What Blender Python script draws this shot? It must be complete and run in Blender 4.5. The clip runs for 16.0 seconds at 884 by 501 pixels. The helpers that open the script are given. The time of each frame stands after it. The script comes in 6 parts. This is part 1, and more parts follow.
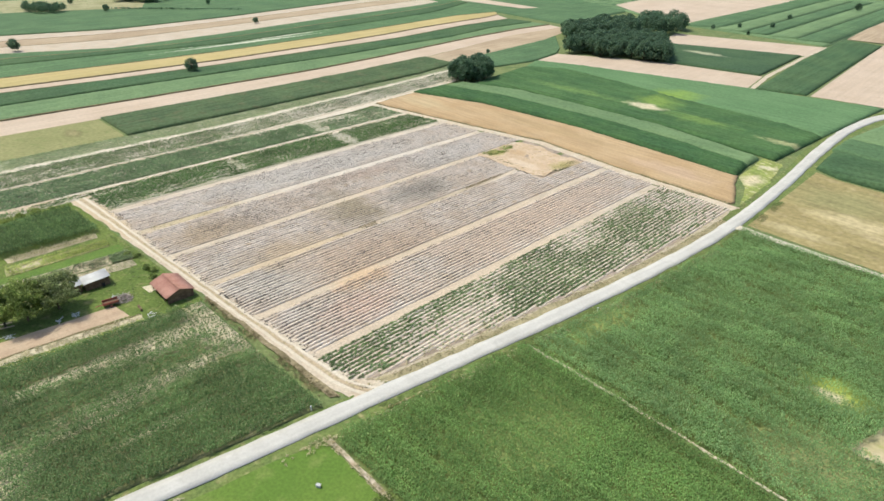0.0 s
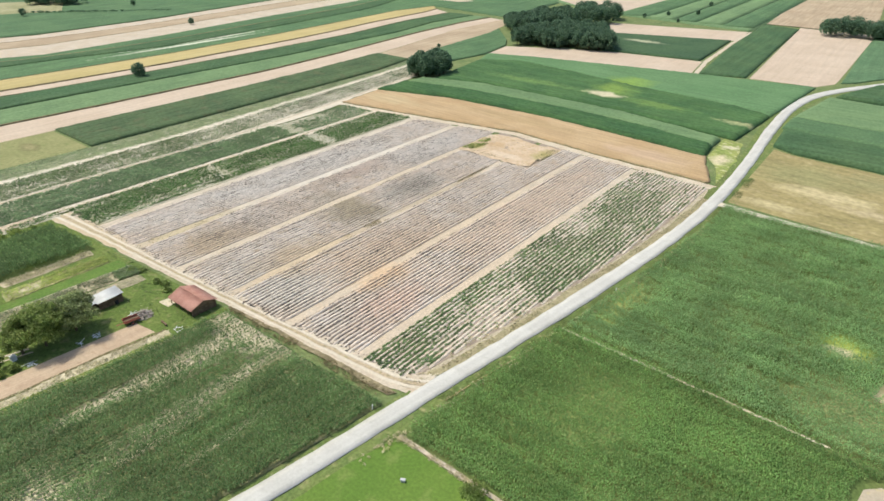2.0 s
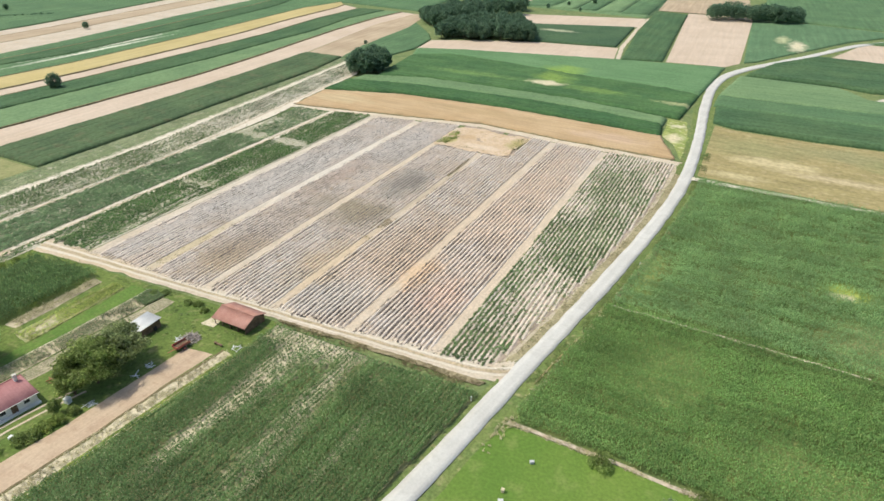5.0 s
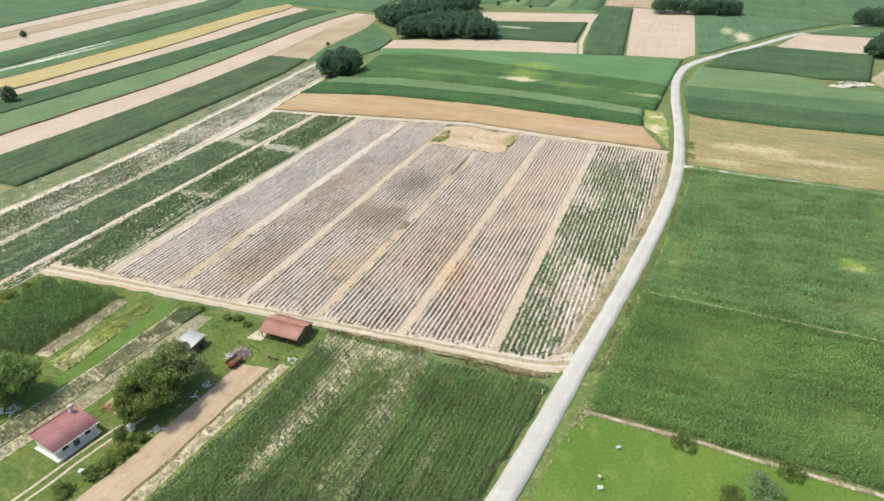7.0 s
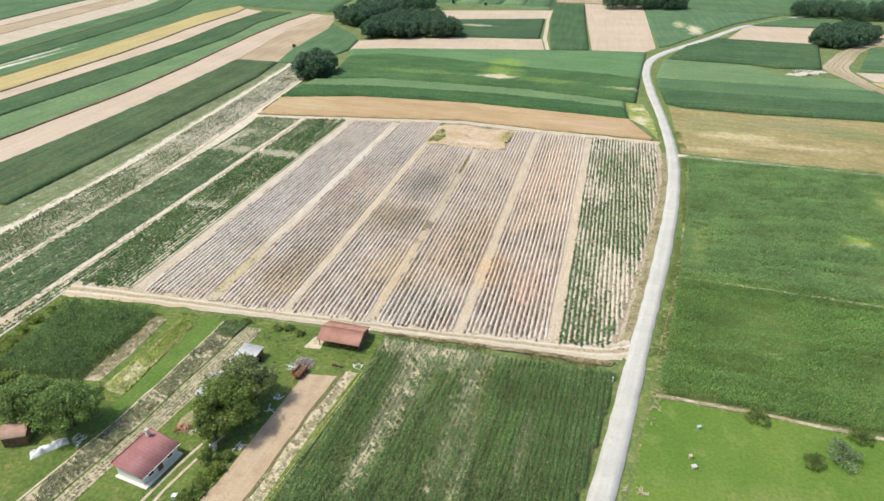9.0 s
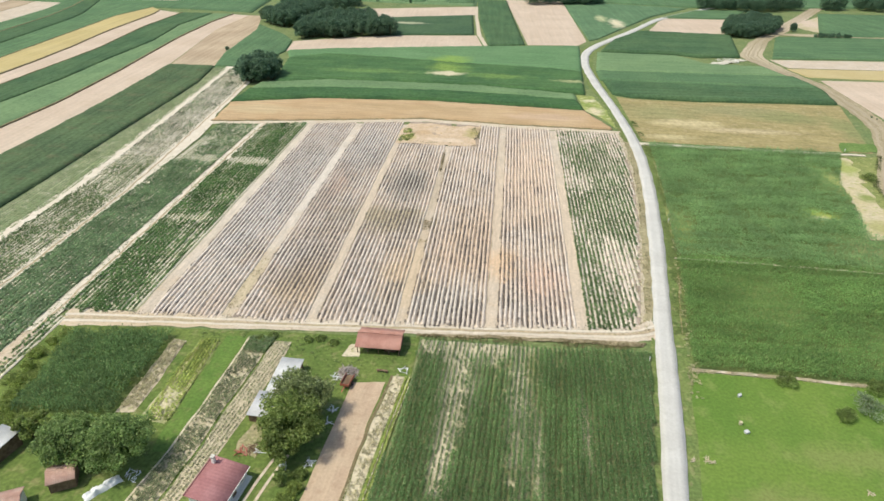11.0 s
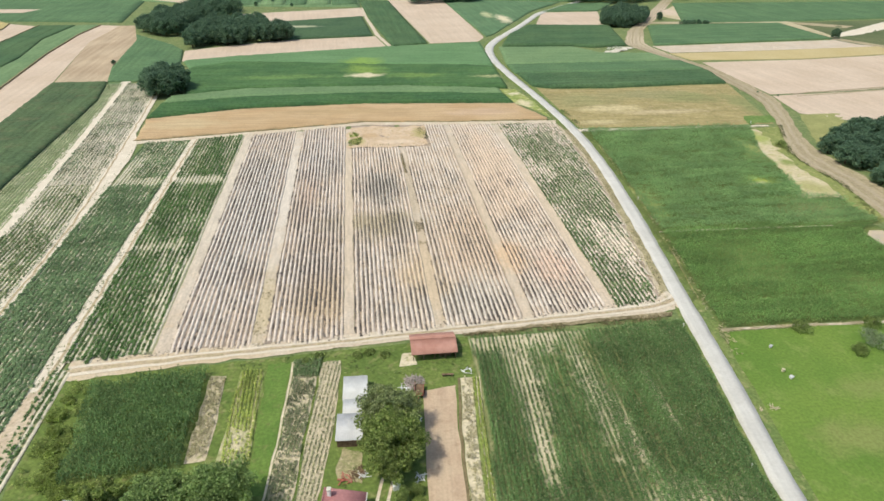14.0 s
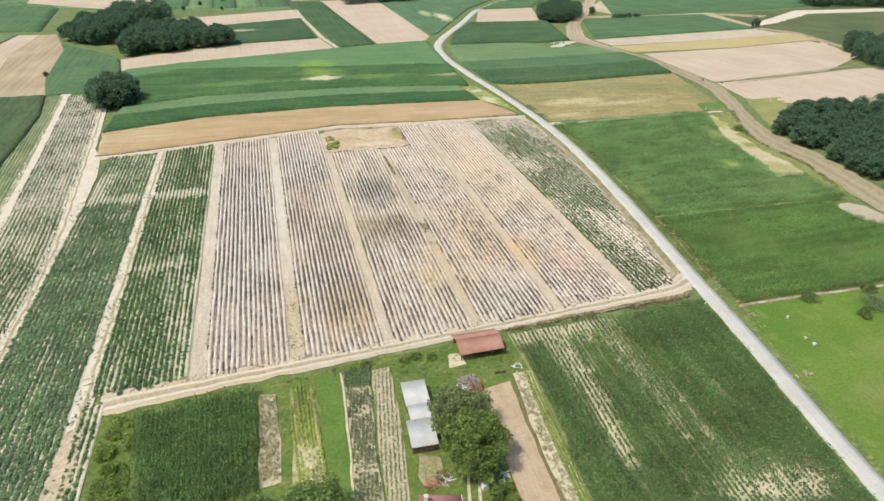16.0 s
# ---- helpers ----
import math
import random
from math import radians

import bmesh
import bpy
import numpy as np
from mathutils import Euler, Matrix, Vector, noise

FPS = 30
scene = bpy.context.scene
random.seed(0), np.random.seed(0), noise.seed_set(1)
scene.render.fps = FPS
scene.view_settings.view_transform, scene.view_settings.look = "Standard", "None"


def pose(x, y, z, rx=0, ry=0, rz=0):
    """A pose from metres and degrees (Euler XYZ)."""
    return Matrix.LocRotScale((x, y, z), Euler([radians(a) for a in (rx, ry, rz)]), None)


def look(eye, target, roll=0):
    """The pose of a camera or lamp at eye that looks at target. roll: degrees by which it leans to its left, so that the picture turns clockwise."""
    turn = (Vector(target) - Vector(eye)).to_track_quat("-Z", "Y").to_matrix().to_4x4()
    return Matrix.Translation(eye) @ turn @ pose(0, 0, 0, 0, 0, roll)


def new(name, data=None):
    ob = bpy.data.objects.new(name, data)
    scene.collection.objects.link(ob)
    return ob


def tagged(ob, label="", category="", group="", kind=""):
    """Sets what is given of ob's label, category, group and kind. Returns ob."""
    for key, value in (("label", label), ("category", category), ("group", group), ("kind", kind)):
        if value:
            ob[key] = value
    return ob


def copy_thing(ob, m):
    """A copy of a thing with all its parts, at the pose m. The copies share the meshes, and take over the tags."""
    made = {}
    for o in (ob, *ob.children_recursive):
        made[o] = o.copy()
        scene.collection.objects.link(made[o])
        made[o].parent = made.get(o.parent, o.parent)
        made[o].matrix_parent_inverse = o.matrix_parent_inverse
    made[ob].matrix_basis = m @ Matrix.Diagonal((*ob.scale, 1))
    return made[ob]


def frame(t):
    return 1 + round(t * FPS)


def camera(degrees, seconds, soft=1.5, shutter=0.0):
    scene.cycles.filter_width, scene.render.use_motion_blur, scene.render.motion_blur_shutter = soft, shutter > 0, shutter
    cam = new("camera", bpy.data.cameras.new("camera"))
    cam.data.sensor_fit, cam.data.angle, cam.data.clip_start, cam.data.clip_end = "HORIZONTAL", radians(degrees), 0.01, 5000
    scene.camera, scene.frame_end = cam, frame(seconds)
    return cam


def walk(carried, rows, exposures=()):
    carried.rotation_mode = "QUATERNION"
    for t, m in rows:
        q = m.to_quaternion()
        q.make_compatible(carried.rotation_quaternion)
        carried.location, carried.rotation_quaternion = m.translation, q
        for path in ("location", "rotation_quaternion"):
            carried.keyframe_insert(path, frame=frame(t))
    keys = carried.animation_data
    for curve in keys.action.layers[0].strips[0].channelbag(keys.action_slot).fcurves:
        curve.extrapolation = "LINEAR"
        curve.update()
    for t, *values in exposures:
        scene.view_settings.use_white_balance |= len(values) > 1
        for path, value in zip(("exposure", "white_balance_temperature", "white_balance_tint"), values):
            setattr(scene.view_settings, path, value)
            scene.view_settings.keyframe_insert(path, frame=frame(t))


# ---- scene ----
cam = camera(70.5, 16.0, 1.6)
PATH = [
    (0, (109.661, 52.274, 68.191), (108.403, 53.505, 67.241), 0.9),
    (0.5, (106.793, 48.556, 68.738), (105.576, 49.822, 67.781), 0.9),
    (1, (104.068, 45.0, 68.95), (102.891, 46.301, 67.99), 0.7),
    (1.5, (100.775, 41.399, 68.964), (99.652, 42.746, 68.002), 0.7),
    (2, (97.528, 38.217, 69.042), (96.438, 39.59, 68.079), 0.5),
    (2.5, (94.029, 34.981, 69.194), (92.971, 36.376, 68.228), 0.4),
    (3, (90.404, 31.722, 69.405), (89.378, 33.14, 68.436), 0.4),
    (3.5, (86.616, 28.475, 69.459), (85.632, 29.921, 68.49), 0.3),
    (4, (82.307, 25.233, 69.947), (81.387, 26.719, 68.974), 0.5),
    (6.5, (60.093, 13.119, 70.095), (59.436, 14.736, 69.118), 0.3),
    (7, (55.476, 11.036, 70.225), (54.856, 12.667, 69.247), 0.3),
    (7.5, (50.738, 9.025, 70.343), (50.157, 10.669, 69.364), 0.3),
    (8, (45.766, 7.223, 70.385), (45.226, 8.881, 69.405), 0.4),
    (8.5, (40.899, 5.604, 70.418), (40.405, 7.276, 69.438), 0.3),
    (11, (15.167, -0.196, 70.916), (14.997, 1.536, 69.929), 0.7),
    (11.5, (9.885, -0.686, 70.751), (9.789, 1.052, 69.765), 0.8),
    (12, (4.946, -0.997, 70.608), (4.916, 0.744, 69.625), 0.8),
    (12.5, (-0.202, -0.92, 70.429), (-0.164, 0.822, 69.447), 0.9),
    (13, (-5.193, -0.854, 70.409), (-5.088, 0.886, 69.428), 0.8),
    (13.5, (-10.258, -0.332, 70.47), (-10.075, 1.401, 69.488), 0.7),
    (14, (-15.11, 0.405, 70.236), (-14.872, 2.132, 69.255), 0.7),
    (14.5, (-20.209, 1.138, 70.217), (-19.912, 2.856, 69.237), 0.6),
    (15, (-25.003, 2.012, 70.273), (-24.651, 3.719, 69.292), 0.6),
    (15.5, (-29.984, 3.106, 70.111), (-29.569, 4.799, 69.131), 0.6),
    (16, (-34.496, 4.412, 70.07), (-34.028, 6.091, 69.089), 0.5),
]
walk(cam, [(t, look(eye, target, roll)) for t, eye, target, roll in PATH],
     exposures=((0.0, 0.03, 6830, 2.5), (9.0, 0.02, 6830, 2.5), (16.0, -0.08, 6900, 2.2)))

# ---- light ----
world = bpy.data.worlds.new("sky")
world.use_nodes = True
scene.world = world
wn = world.node_tree.nodes
sky = wn.new("ShaderNodeTexSky")
sky.sky_type, sky.sun_disc = "NISHITA", False
SUN_EL, SUN_AZ = radians(61), math.atan2(-0.90, -0.36)   # the sun stands to the west-south-west of the fields
sky.sun_elevation, sky.sun_rotation = SUN_EL, SUN_AZ
sky.air_density, sky.dust_density = 1.0, 2.5
world.node_tree.links.new(sky.outputs[0], wn["Background"].inputs[0])
wn["Background"].inputs[1].default_value = 0.15
sun = new("sun", bpy.data.lights.new("sun", "SUN"))
sun.data.energy, sun.data.angle, sun.data.color = 3.0, radians(1.5), (1.0, 0.95, 0.84)
sun_from = Vector((math.sin(SUN_AZ) * math.cos(SUN_EL), math.cos(SUN_AZ) * math.cos(SUN_EL), math.sin(SUN_EL)))
sun.matrix_world = look(sun_from * 400, (0, 0, 0))

# ---- small tools ----
rng = np.random.default_rng(7)


def vnoise(x, y, size, seed=0):
    """Smooth value noise, 0 to 1."""
    x, y = np.asarray(x, float) / size, np.asarray(y, float) / size
    xi, yi = np.floor(x).astype(np.int64), np.floor(y).astype(np.int64)
    fx, fy = x - xi, y - yi
    fx, fy = fx * fx * (3 - 2 * fx), fy * fy * (3 - 2 * fy)

    def h(a, b):
        n = (a * 374761393 + b * 668265263 + seed * 982451653) & 0x7FFFFFFF
        n = ((n ^ (n >> 13)) * 1274126177) & 0x7FFFFFFF
        return ((n ^ (n >> 16)) & 0xFFFF) / 65535.0

    return (h(xi, yi) * (1 - fx) + h(xi + 1, yi) * fx) * (1 - fy) + (h(xi, yi + 1) * (1 - fx) + h(xi + 1, yi + 1) * fx) * fy


def inside(px, py, poly):
    """Which points lie in a polygon of the plan."""
    res = np.zeros(len(px), bool)
    for (x0, y0), (x1, y1) in zip(poly, poly[1:] + poly[:1]):
        if y0 != y1:
            res ^= ((y0 > py) != (y1 > py)) & (px < (x1 - x0) * (py - y0) / (y1 - y0) + x0)
    return res


def npmesh(name, verts, faces):
    me = bpy.data.meshes.new(name)
    verts, faces = np.asarray(verts, np.float32), np.asarray(faces, np.int32)
    k = faces.shape[1]
    me.vertices.add(len(verts))
    me.vertices.foreach_set("co", verts.ravel())
    me.loops.add(faces.size)
    me.loops.foreach_set("vertex_index", faces.ravel())
    me.polygons.add(len(faces))
    me.polygons.foreach_set("loop_start", np.arange(0, faces.size, k, dtype=np.int32))
    me.update(calc_edges=True)
    return me


def part(name, shape, material, parent=None, label=""):
    """Links a bmesh or mesh as one object under a thing or a part."""
    if isinstance(shape, bmesh.types.BMesh):
        me = bpy.data.meshes.new(name)
        shape.to_mesh(me)
        shape.free()
    else:
        me = shape
    if material and not me.materials:
        me.materials.append(material)
    ob = new(name, me)
    if parent:
        ob.parent = parent
    return tagged(ob, label)


def box(bm, x0, x1, y0, y1, z0, z1, bevel=0.0):
    r = bmesh.ops.create_cube(bm, size=1, matrix=Matrix.LocRotScale(((x0 + x1) / 2, (y0 + y1) / 2, (z0 + z1) / 2), None, (x1 - x0, y1 - y0, z1 - z0)))
    if bevel:
        es = {e for v in r["verts"] for e in v.link_edges}
        bmesh.ops.bevel(bm, geom=list(es), offset=bevel, segments=1, affect="EDGES")
    return bm


def one_box(*a):
    return box(bmesh.new(), *a)


def along(pts, n):
    """n points spaced evenly along a line of the plan."""
    p = np.array(pts, float)
    d = np.r_[0, np.cumsum(np.hypot(*np.diff(p, axis=0).T))]
    s = np.linspace(0, d[-1], n)
    return np.stack([np.interp(s, d, p[:, 0]), np.interp(s, d, p[:, 1])], 1)


def length(pts):
    return float(np.hypot(*np.diff(np.array(pts, float), axis=0).T).sum())


def ruled(name, a, b, step, z=0.0, rough=0.0, size=2.0, skirt=None, ragged=0.0, seed=1):
    """A sheet between two lines of the plan; skirt: the height of its foot, for a standing crop."""
    n = max(2, int(max(length(a), length(b)) / step) + 1)
    w = np.hypot(*(along(a, 5) - along(b, 5)).T).mean()
    m = max(2, int(w / step) + 1)
    pa, pb = along(a, n), along(b, n)
    v = np.linspace(0, 1, m)[:, None, None]
    p = pa[None] * (1 - v) + pb[None] * v
    x, y = p[..., 0].copy(), p[..., 1].copy()
    if ragged:
        for row, sg in ((0, 1), (m - 1, -1)):
            x[row] += ragged * (vnoise(x[row], y[row], 3, seed) - 0.5) * 2
            y[row] += ragged * (vnoise(x[row], y[row], 3, seed + 5) - 0.5) * 2
        for col in (0, n - 1):
            x[:, col] += ragged * (vnoise(x[:, col], y[:, col], 3, seed) - 0.5) * 2
            y[:, col] += ragged * (vnoise(x[:, col], y[:, col], 3, seed + 5) - 0.5) * 2
    zz = z + rough * ((vnoise(x, y, size, seed) - 0.5) + 0.7 * (vnoise(x, y, size * 0.4, seed + 1) - 0.5)) * 2
    if skirt is not None and m > 4 and n > 4 and z - skirt > 0.25:
        edge = np.zeros((m, n))
        edge[0], edge[-1], edge[:, 0], edge[:, -1] = 1, 1, 1, 1
        zz = zz - edge * (z - skirt) * (0.35 + 0.3 * vnoise(x, y, 1.5, seed + 9))
    verts = np.stack([x, y, zz], -1).reshape(-1, 3)
    i = np.arange(m * n).reshape(m, n)
    faces = np.stack([i[:-1, :-1], i[:-1, 1:], i[1:, 1:], i[1:, :-1]], -1).reshape(-1, 4)
    if skirt is not None:
        ring = np.concatenate([i[0, :], i[1:, -1], i[-1, -2::-1], i[-2:0:-1, 0]])
        foot = verts[ring].copy()
        foot[:, 2] = skirt
        k = len(ring)
        j = np.arange(k)
        lo = len(verts) + j
        faces = np.concatenate([faces, np.stack([ring, lo, np.roll(lo, -1), np.roll(ring, -1)], -1)])
        verts = np.concatenate([verts, foot])
    me = npmesh(name, verts, faces)
    bm = bmesh.new()
    bm.from_mesh(me)
    bmesh.ops.recalc_face_normals(bm, faces=bm.faces)
    if sum(f.normal.z for f in list(bm.faces)[:50]) < 0:
        bmesh.ops.reverse_faces(bm, faces=bm.faces)
    bm.to_mesh(me)
    bm.free()
    return me


# ---- materials ----
def surf(name, c1, c2, size=12.0, fine=0.7, fine_amt=0.25, rough=0.95, bump=0.25, rows=None, patches=(), c3=None, metal=0.0, streak=None):
    """An earth, crop or paint surface: two colours in broad clouds, fine grain, optional row lines, streaks and bare patches.
    rows: (angle in degrees of the rows from y, period in m, strength, colour).
    streak: (angle of the rows, width and length of the streaks in m, strength)."""
    m = bpy.data.materials.new(name)
    m.use_nodes = True
    nt = m.node_tree
    nd, ln = nt.nodes, nt.links
    bsdf = nd["Principled BSDF"]
    bsdf.inputs["Roughness"].default_value = rough
    bsdf.inputs["Metallic"].default_value = metal
    bsdf.inputs["Specular IOR Level"].default_value = 0.25
    co = nd.new("ShaderNodeTexCoord").outputs["Object"]

    def noise_tex(s, detail=3.0, off=0.0):
        t = nd.new("ShaderNodeTexNoise")
        t.inputs["Scale"].default_value = 1.0 / s
        t.inputs["Detail"].default_value = detail
        mp = nd.new("ShaderNodeVectorMath")
        mp.operation = "ADD"
        mp.inputs[1].default_value = (off, off * 0.7, 0)
        ln.new(co, mp.inputs[0])
        ln.new(mp.outputs[0], t.inputs["Vector"])
        return t.outputs["Fac"]

    def ramp(v, a, b):
        r = nd.new("ShaderNodeMapRange")
        r.inputs["From Min"].default_value, r.inputs["From Max"].default_value = a, b
        ln.new(v, r.inputs["Value"])
        return r.outputs["Result"]

    def math_node(op, a, b=None):
        n = nd.new("ShaderNodeMath")
        n.operation = op
        for k, v in enumerate((a, b)):
            if v is None:
                continue
            if isinstance(v, (int, float)):
                n.inputs[k].default_value = v
            else:
                ln.new(v, n.inputs[k])
        return n.outputs[0]

    def mix(fac, a, b, blend="MIX"):
        n = nd.new("ShaderNodeMix")
        n.data_type, n.blend_type = "RGBA", blend
        for key, v in ((0, fac), (6, a), (7, b)):
            if isinstance(v, (int, float)):
                n.inputs[key].default_value = v
            elif isinstance(v, tuple):
                n.inputs[key].default_value = (*v, 1) if len(v) == 3 else v
            else:
                ln.new(v, n.inputs[key])
        return n.outputs[2]

    col = mix(ramp(noise_tex(size), 0.38, 0.62), c1, c2)
    if c3:
        col = mix(ramp(noise_tex(size * 0.3, 4, 31.0), 0.55, 0.72), col, c3)
    sep = nd.new("ShaderNodeSeparateXYZ")
    ln.new(co, sep.inputs[0])
    if rows:
        ang, period, amt, rc = rows
        a = radians(ang)
        d = math_node("ADD", math_node("MULTIPLY", sep.outputs[0], math.cos(a) * 2 * math.pi / period), math_node("MULTIPLY", sep.outputs[1], math.sin(a) * 2 * math.pi / period))
        w = math_node("MULTIPLY", ramp(math_node("SINE", d), 0.0, 0.9), amt)
        w = math_node("MULTIPLY", w, ramp(noise_tex(2.0, 2, 9.0), 0.3, 0.6))
        col = mix(w, col, rc)
    for cx, cy, rx, ry, pc in patches:
        dx = math_node("DIVIDE", math_node("SUBTRACT", sep.outputs[0], cx), rx)
        dy = math_node("DIVIDE", math_node("SUBTRACT", sep.outputs[1], cy), ry)
        r = math_node("SQRT", math_node("ADD", math_node("MULTIPLY", dx, dx), math_node("MULTIPLY", dy, dy)))
        r = math_node("ADD", r, math_node("MULTIPLY", math_node("SUBTRACT", noise_tex(min(rx, ry) * 0.9, 4, cx), 0.5), 1.6))
        col = mix(ramp(r, 1.2, 0.4), col, pc)
    if streak:
        ang, wide, far, amt = streak
        turned = nd.new("ShaderNodeVectorRotate")
        turned.rotation_type = "Z_AXIS"
        turned.inputs["Angle"].default_value = -radians(ang)
        ln.new(co, turned.inputs["Vector"])
        scaled = nd.new("ShaderNodeVectorMath")
        scaled.operation = "MULTIPLY"
        scaled.inputs[1].default_value = (1 / wide, 1 / far, 0)
        ln.new(turned.outputs[0], scaled.inputs[0])
        lines = nd.new("ShaderNodeTexNoise")
        lines.inputs["Scale"].default_value, lines.inputs["Detail"].default_value = 1.0, 4.0
        ln.new(scaled.outputs[0], lines.inputs["Vector"])
        tone = nd.new("ShaderNodeMapRange")
        tone.inputs["From Min"].default_value, tone.inputs["From Max"].default_value = 0.3, 0.7
        tone.inputs["To Min"].default_value, tone.inputs["To Max"].default_value = 1 - amt, 1 + amt
        ln.new(lines.outputs["Fac"], tone.inputs["Value"])
        hue = nd.new("ShaderNodeCombineColor")
        for k in range(3):
            ln.new(tone.outputs[0], hue.inputs[k])
        col = mix(1.0, col, hue.outputs[0], "MULTIPLY")
    grain = noise_tex(fine, 5, 17.0)
    g = nd.new("ShaderNodeMapRange")
    g.inputs["From Min"].default_value, g.inputs["From Max"].default_value = 0.25, 0.75
    g.inputs["To Min"].default_value, g.inputs["To Max"].default_value = 1 - fine_amt, 1 + fine_amt
    ln.new(grain, g.inputs["Value"])
    cmb = nd.new("ShaderNodeCombineColor")
    for k in range(3):
        ln.new(g.outputs[0], cmb.inputs[k])
    col = mix(1.0, col, cmb.outputs[0], "MULTIPLY")
    ln.new(col, bsdf.inputs["Base Color"])
    if bump:
        b = nd.new("ShaderNodeBump")
        b.inputs["Strength"].default_value = bump
        b.inputs["Distance"].default_value = 0.3
        ln.new(grain, b.inputs["Height"])
        ln.new(b.outputs[0], bsdf.inputs["Normal"])
    return m


def leafy(name, dark, light, warm=None, trans=0.25, rough=0.6, clump=0.3, lay=None, clump_size=1.25):
    """Leaves that differ one from the next, letting some light through. lay: how the broad tones stretch in x and y, in m;
    clump, clump_size: strength and size in m of the clouds of lighter and darker leaves."""
    m = bpy.data.materials.new(name)
    m.use_nodes = True
    nt = m.node_tree
    nd, ln = nt.nodes, nt.links
    bsdf = nd["Principled BSDF"]
    bsdf.inputs["Roughness"].default_value = rough
    bsdf.inputs["Specular IOR Level"].default_value = 0.3
    geo = nd.new("ShaderNodeNewGeometry")
    rp = nd.new("ShaderNodeValToRGB")
    rp.color_ramp.elements[0].color, rp.color_ramp.elements[1].color = (*dark, 1), (*light, 1)
    if warm:
        e = rp.color_ramp.elements.new(0.93)
        e.color = (*light, 1)
        rp.color_ramp.elements[-1].color = (*warm, 1)
    ln.new(geo.outputs["Random Per Island"], rp.inputs[0])
    tex = nd.new("ShaderNodeTexNoise")
    tex.inputs["Scale"].default_value, tex.inputs["Detail"].default_value = 0.12, 3
    co = nd.new("ShaderNodeTexCoord")
    if lay:
        flat = nd.new("ShaderNodeVectorMath")
        flat.operation = "MULTIPLY"
        flat.inputs[1].default_value = (1 / lay[0], 1 / lay[1], 0)
        ln.new(co.outputs["Object"], flat.inputs[0])
        ln.new(flat.outputs[0], tex.inputs["Vector"])
        tex.inputs["Scale"].default_value = 1.0
    else:
        ln.new(co.outputs["Object"], tex.inputs["Vector"])
    hs = nd.new("ShaderNodeHueSaturation")
    mr = nd.new("ShaderNodeMapRange")
    mr.inputs["From Min"].default_value, mr.inputs["From Max"].default_value = 0.3, 0.7
    mr.inputs["To Min"].default_value, mr.inputs["To Max"].default_value = 0.78, 1.22
    ln.new(tex.outputs["Fac"], mr.inputs["Value"])
    t2 = nd.new("ShaderNodeTexNoise")
    t2.inputs["Scale"].default_value, t2.inputs["Detail"].default_value = 1 / clump_size, 2
    ln.new(co.outputs["Object"], t2.inputs["Vector"])
    m2 = nd.new("ShaderNodeMapRange")
    m2.inputs["From Min"].default_value, m2.inputs["From Max"].default_value = 0.3, 0.7
    m2.inputs["To Min"].default_value, m2.inputs["To Max"].default_value = 1 - clump, 1 + clump
    ln.new(t2.outputs["Fac"], m2.inputs["Value"])
    mu = nd.new("ShaderNodeMath")
    mu.operation = "MULTIPLY"
    ln.new(mr.outputs[0], mu.inputs[0])
    ln.new(m2.outputs[0], mu.inputs[1])
    ln.new(mu.outputs[0], hs.inputs["Value"])
    ln.new(rp.outputs[0], hs.inputs["Color"])
    ln.new(hs.outputs[0], bsdf.inputs["Base Color"])
    tr = nd.new("ShaderNodeBsdfTranslucent")
    ln.new(hs.outputs[0], tr.inputs["Color"])
    mx = nd.new("ShaderNodeMixShader")
    mx.inputs[0].default_value = trans
    ln.new(bsdf.outputs[0], mx.inputs[1])
    ln.new(tr.outputs[0], mx.inputs[2])
    ln.new(mx.outputs[0], nd["Material Output"].inputs[0])
    return m


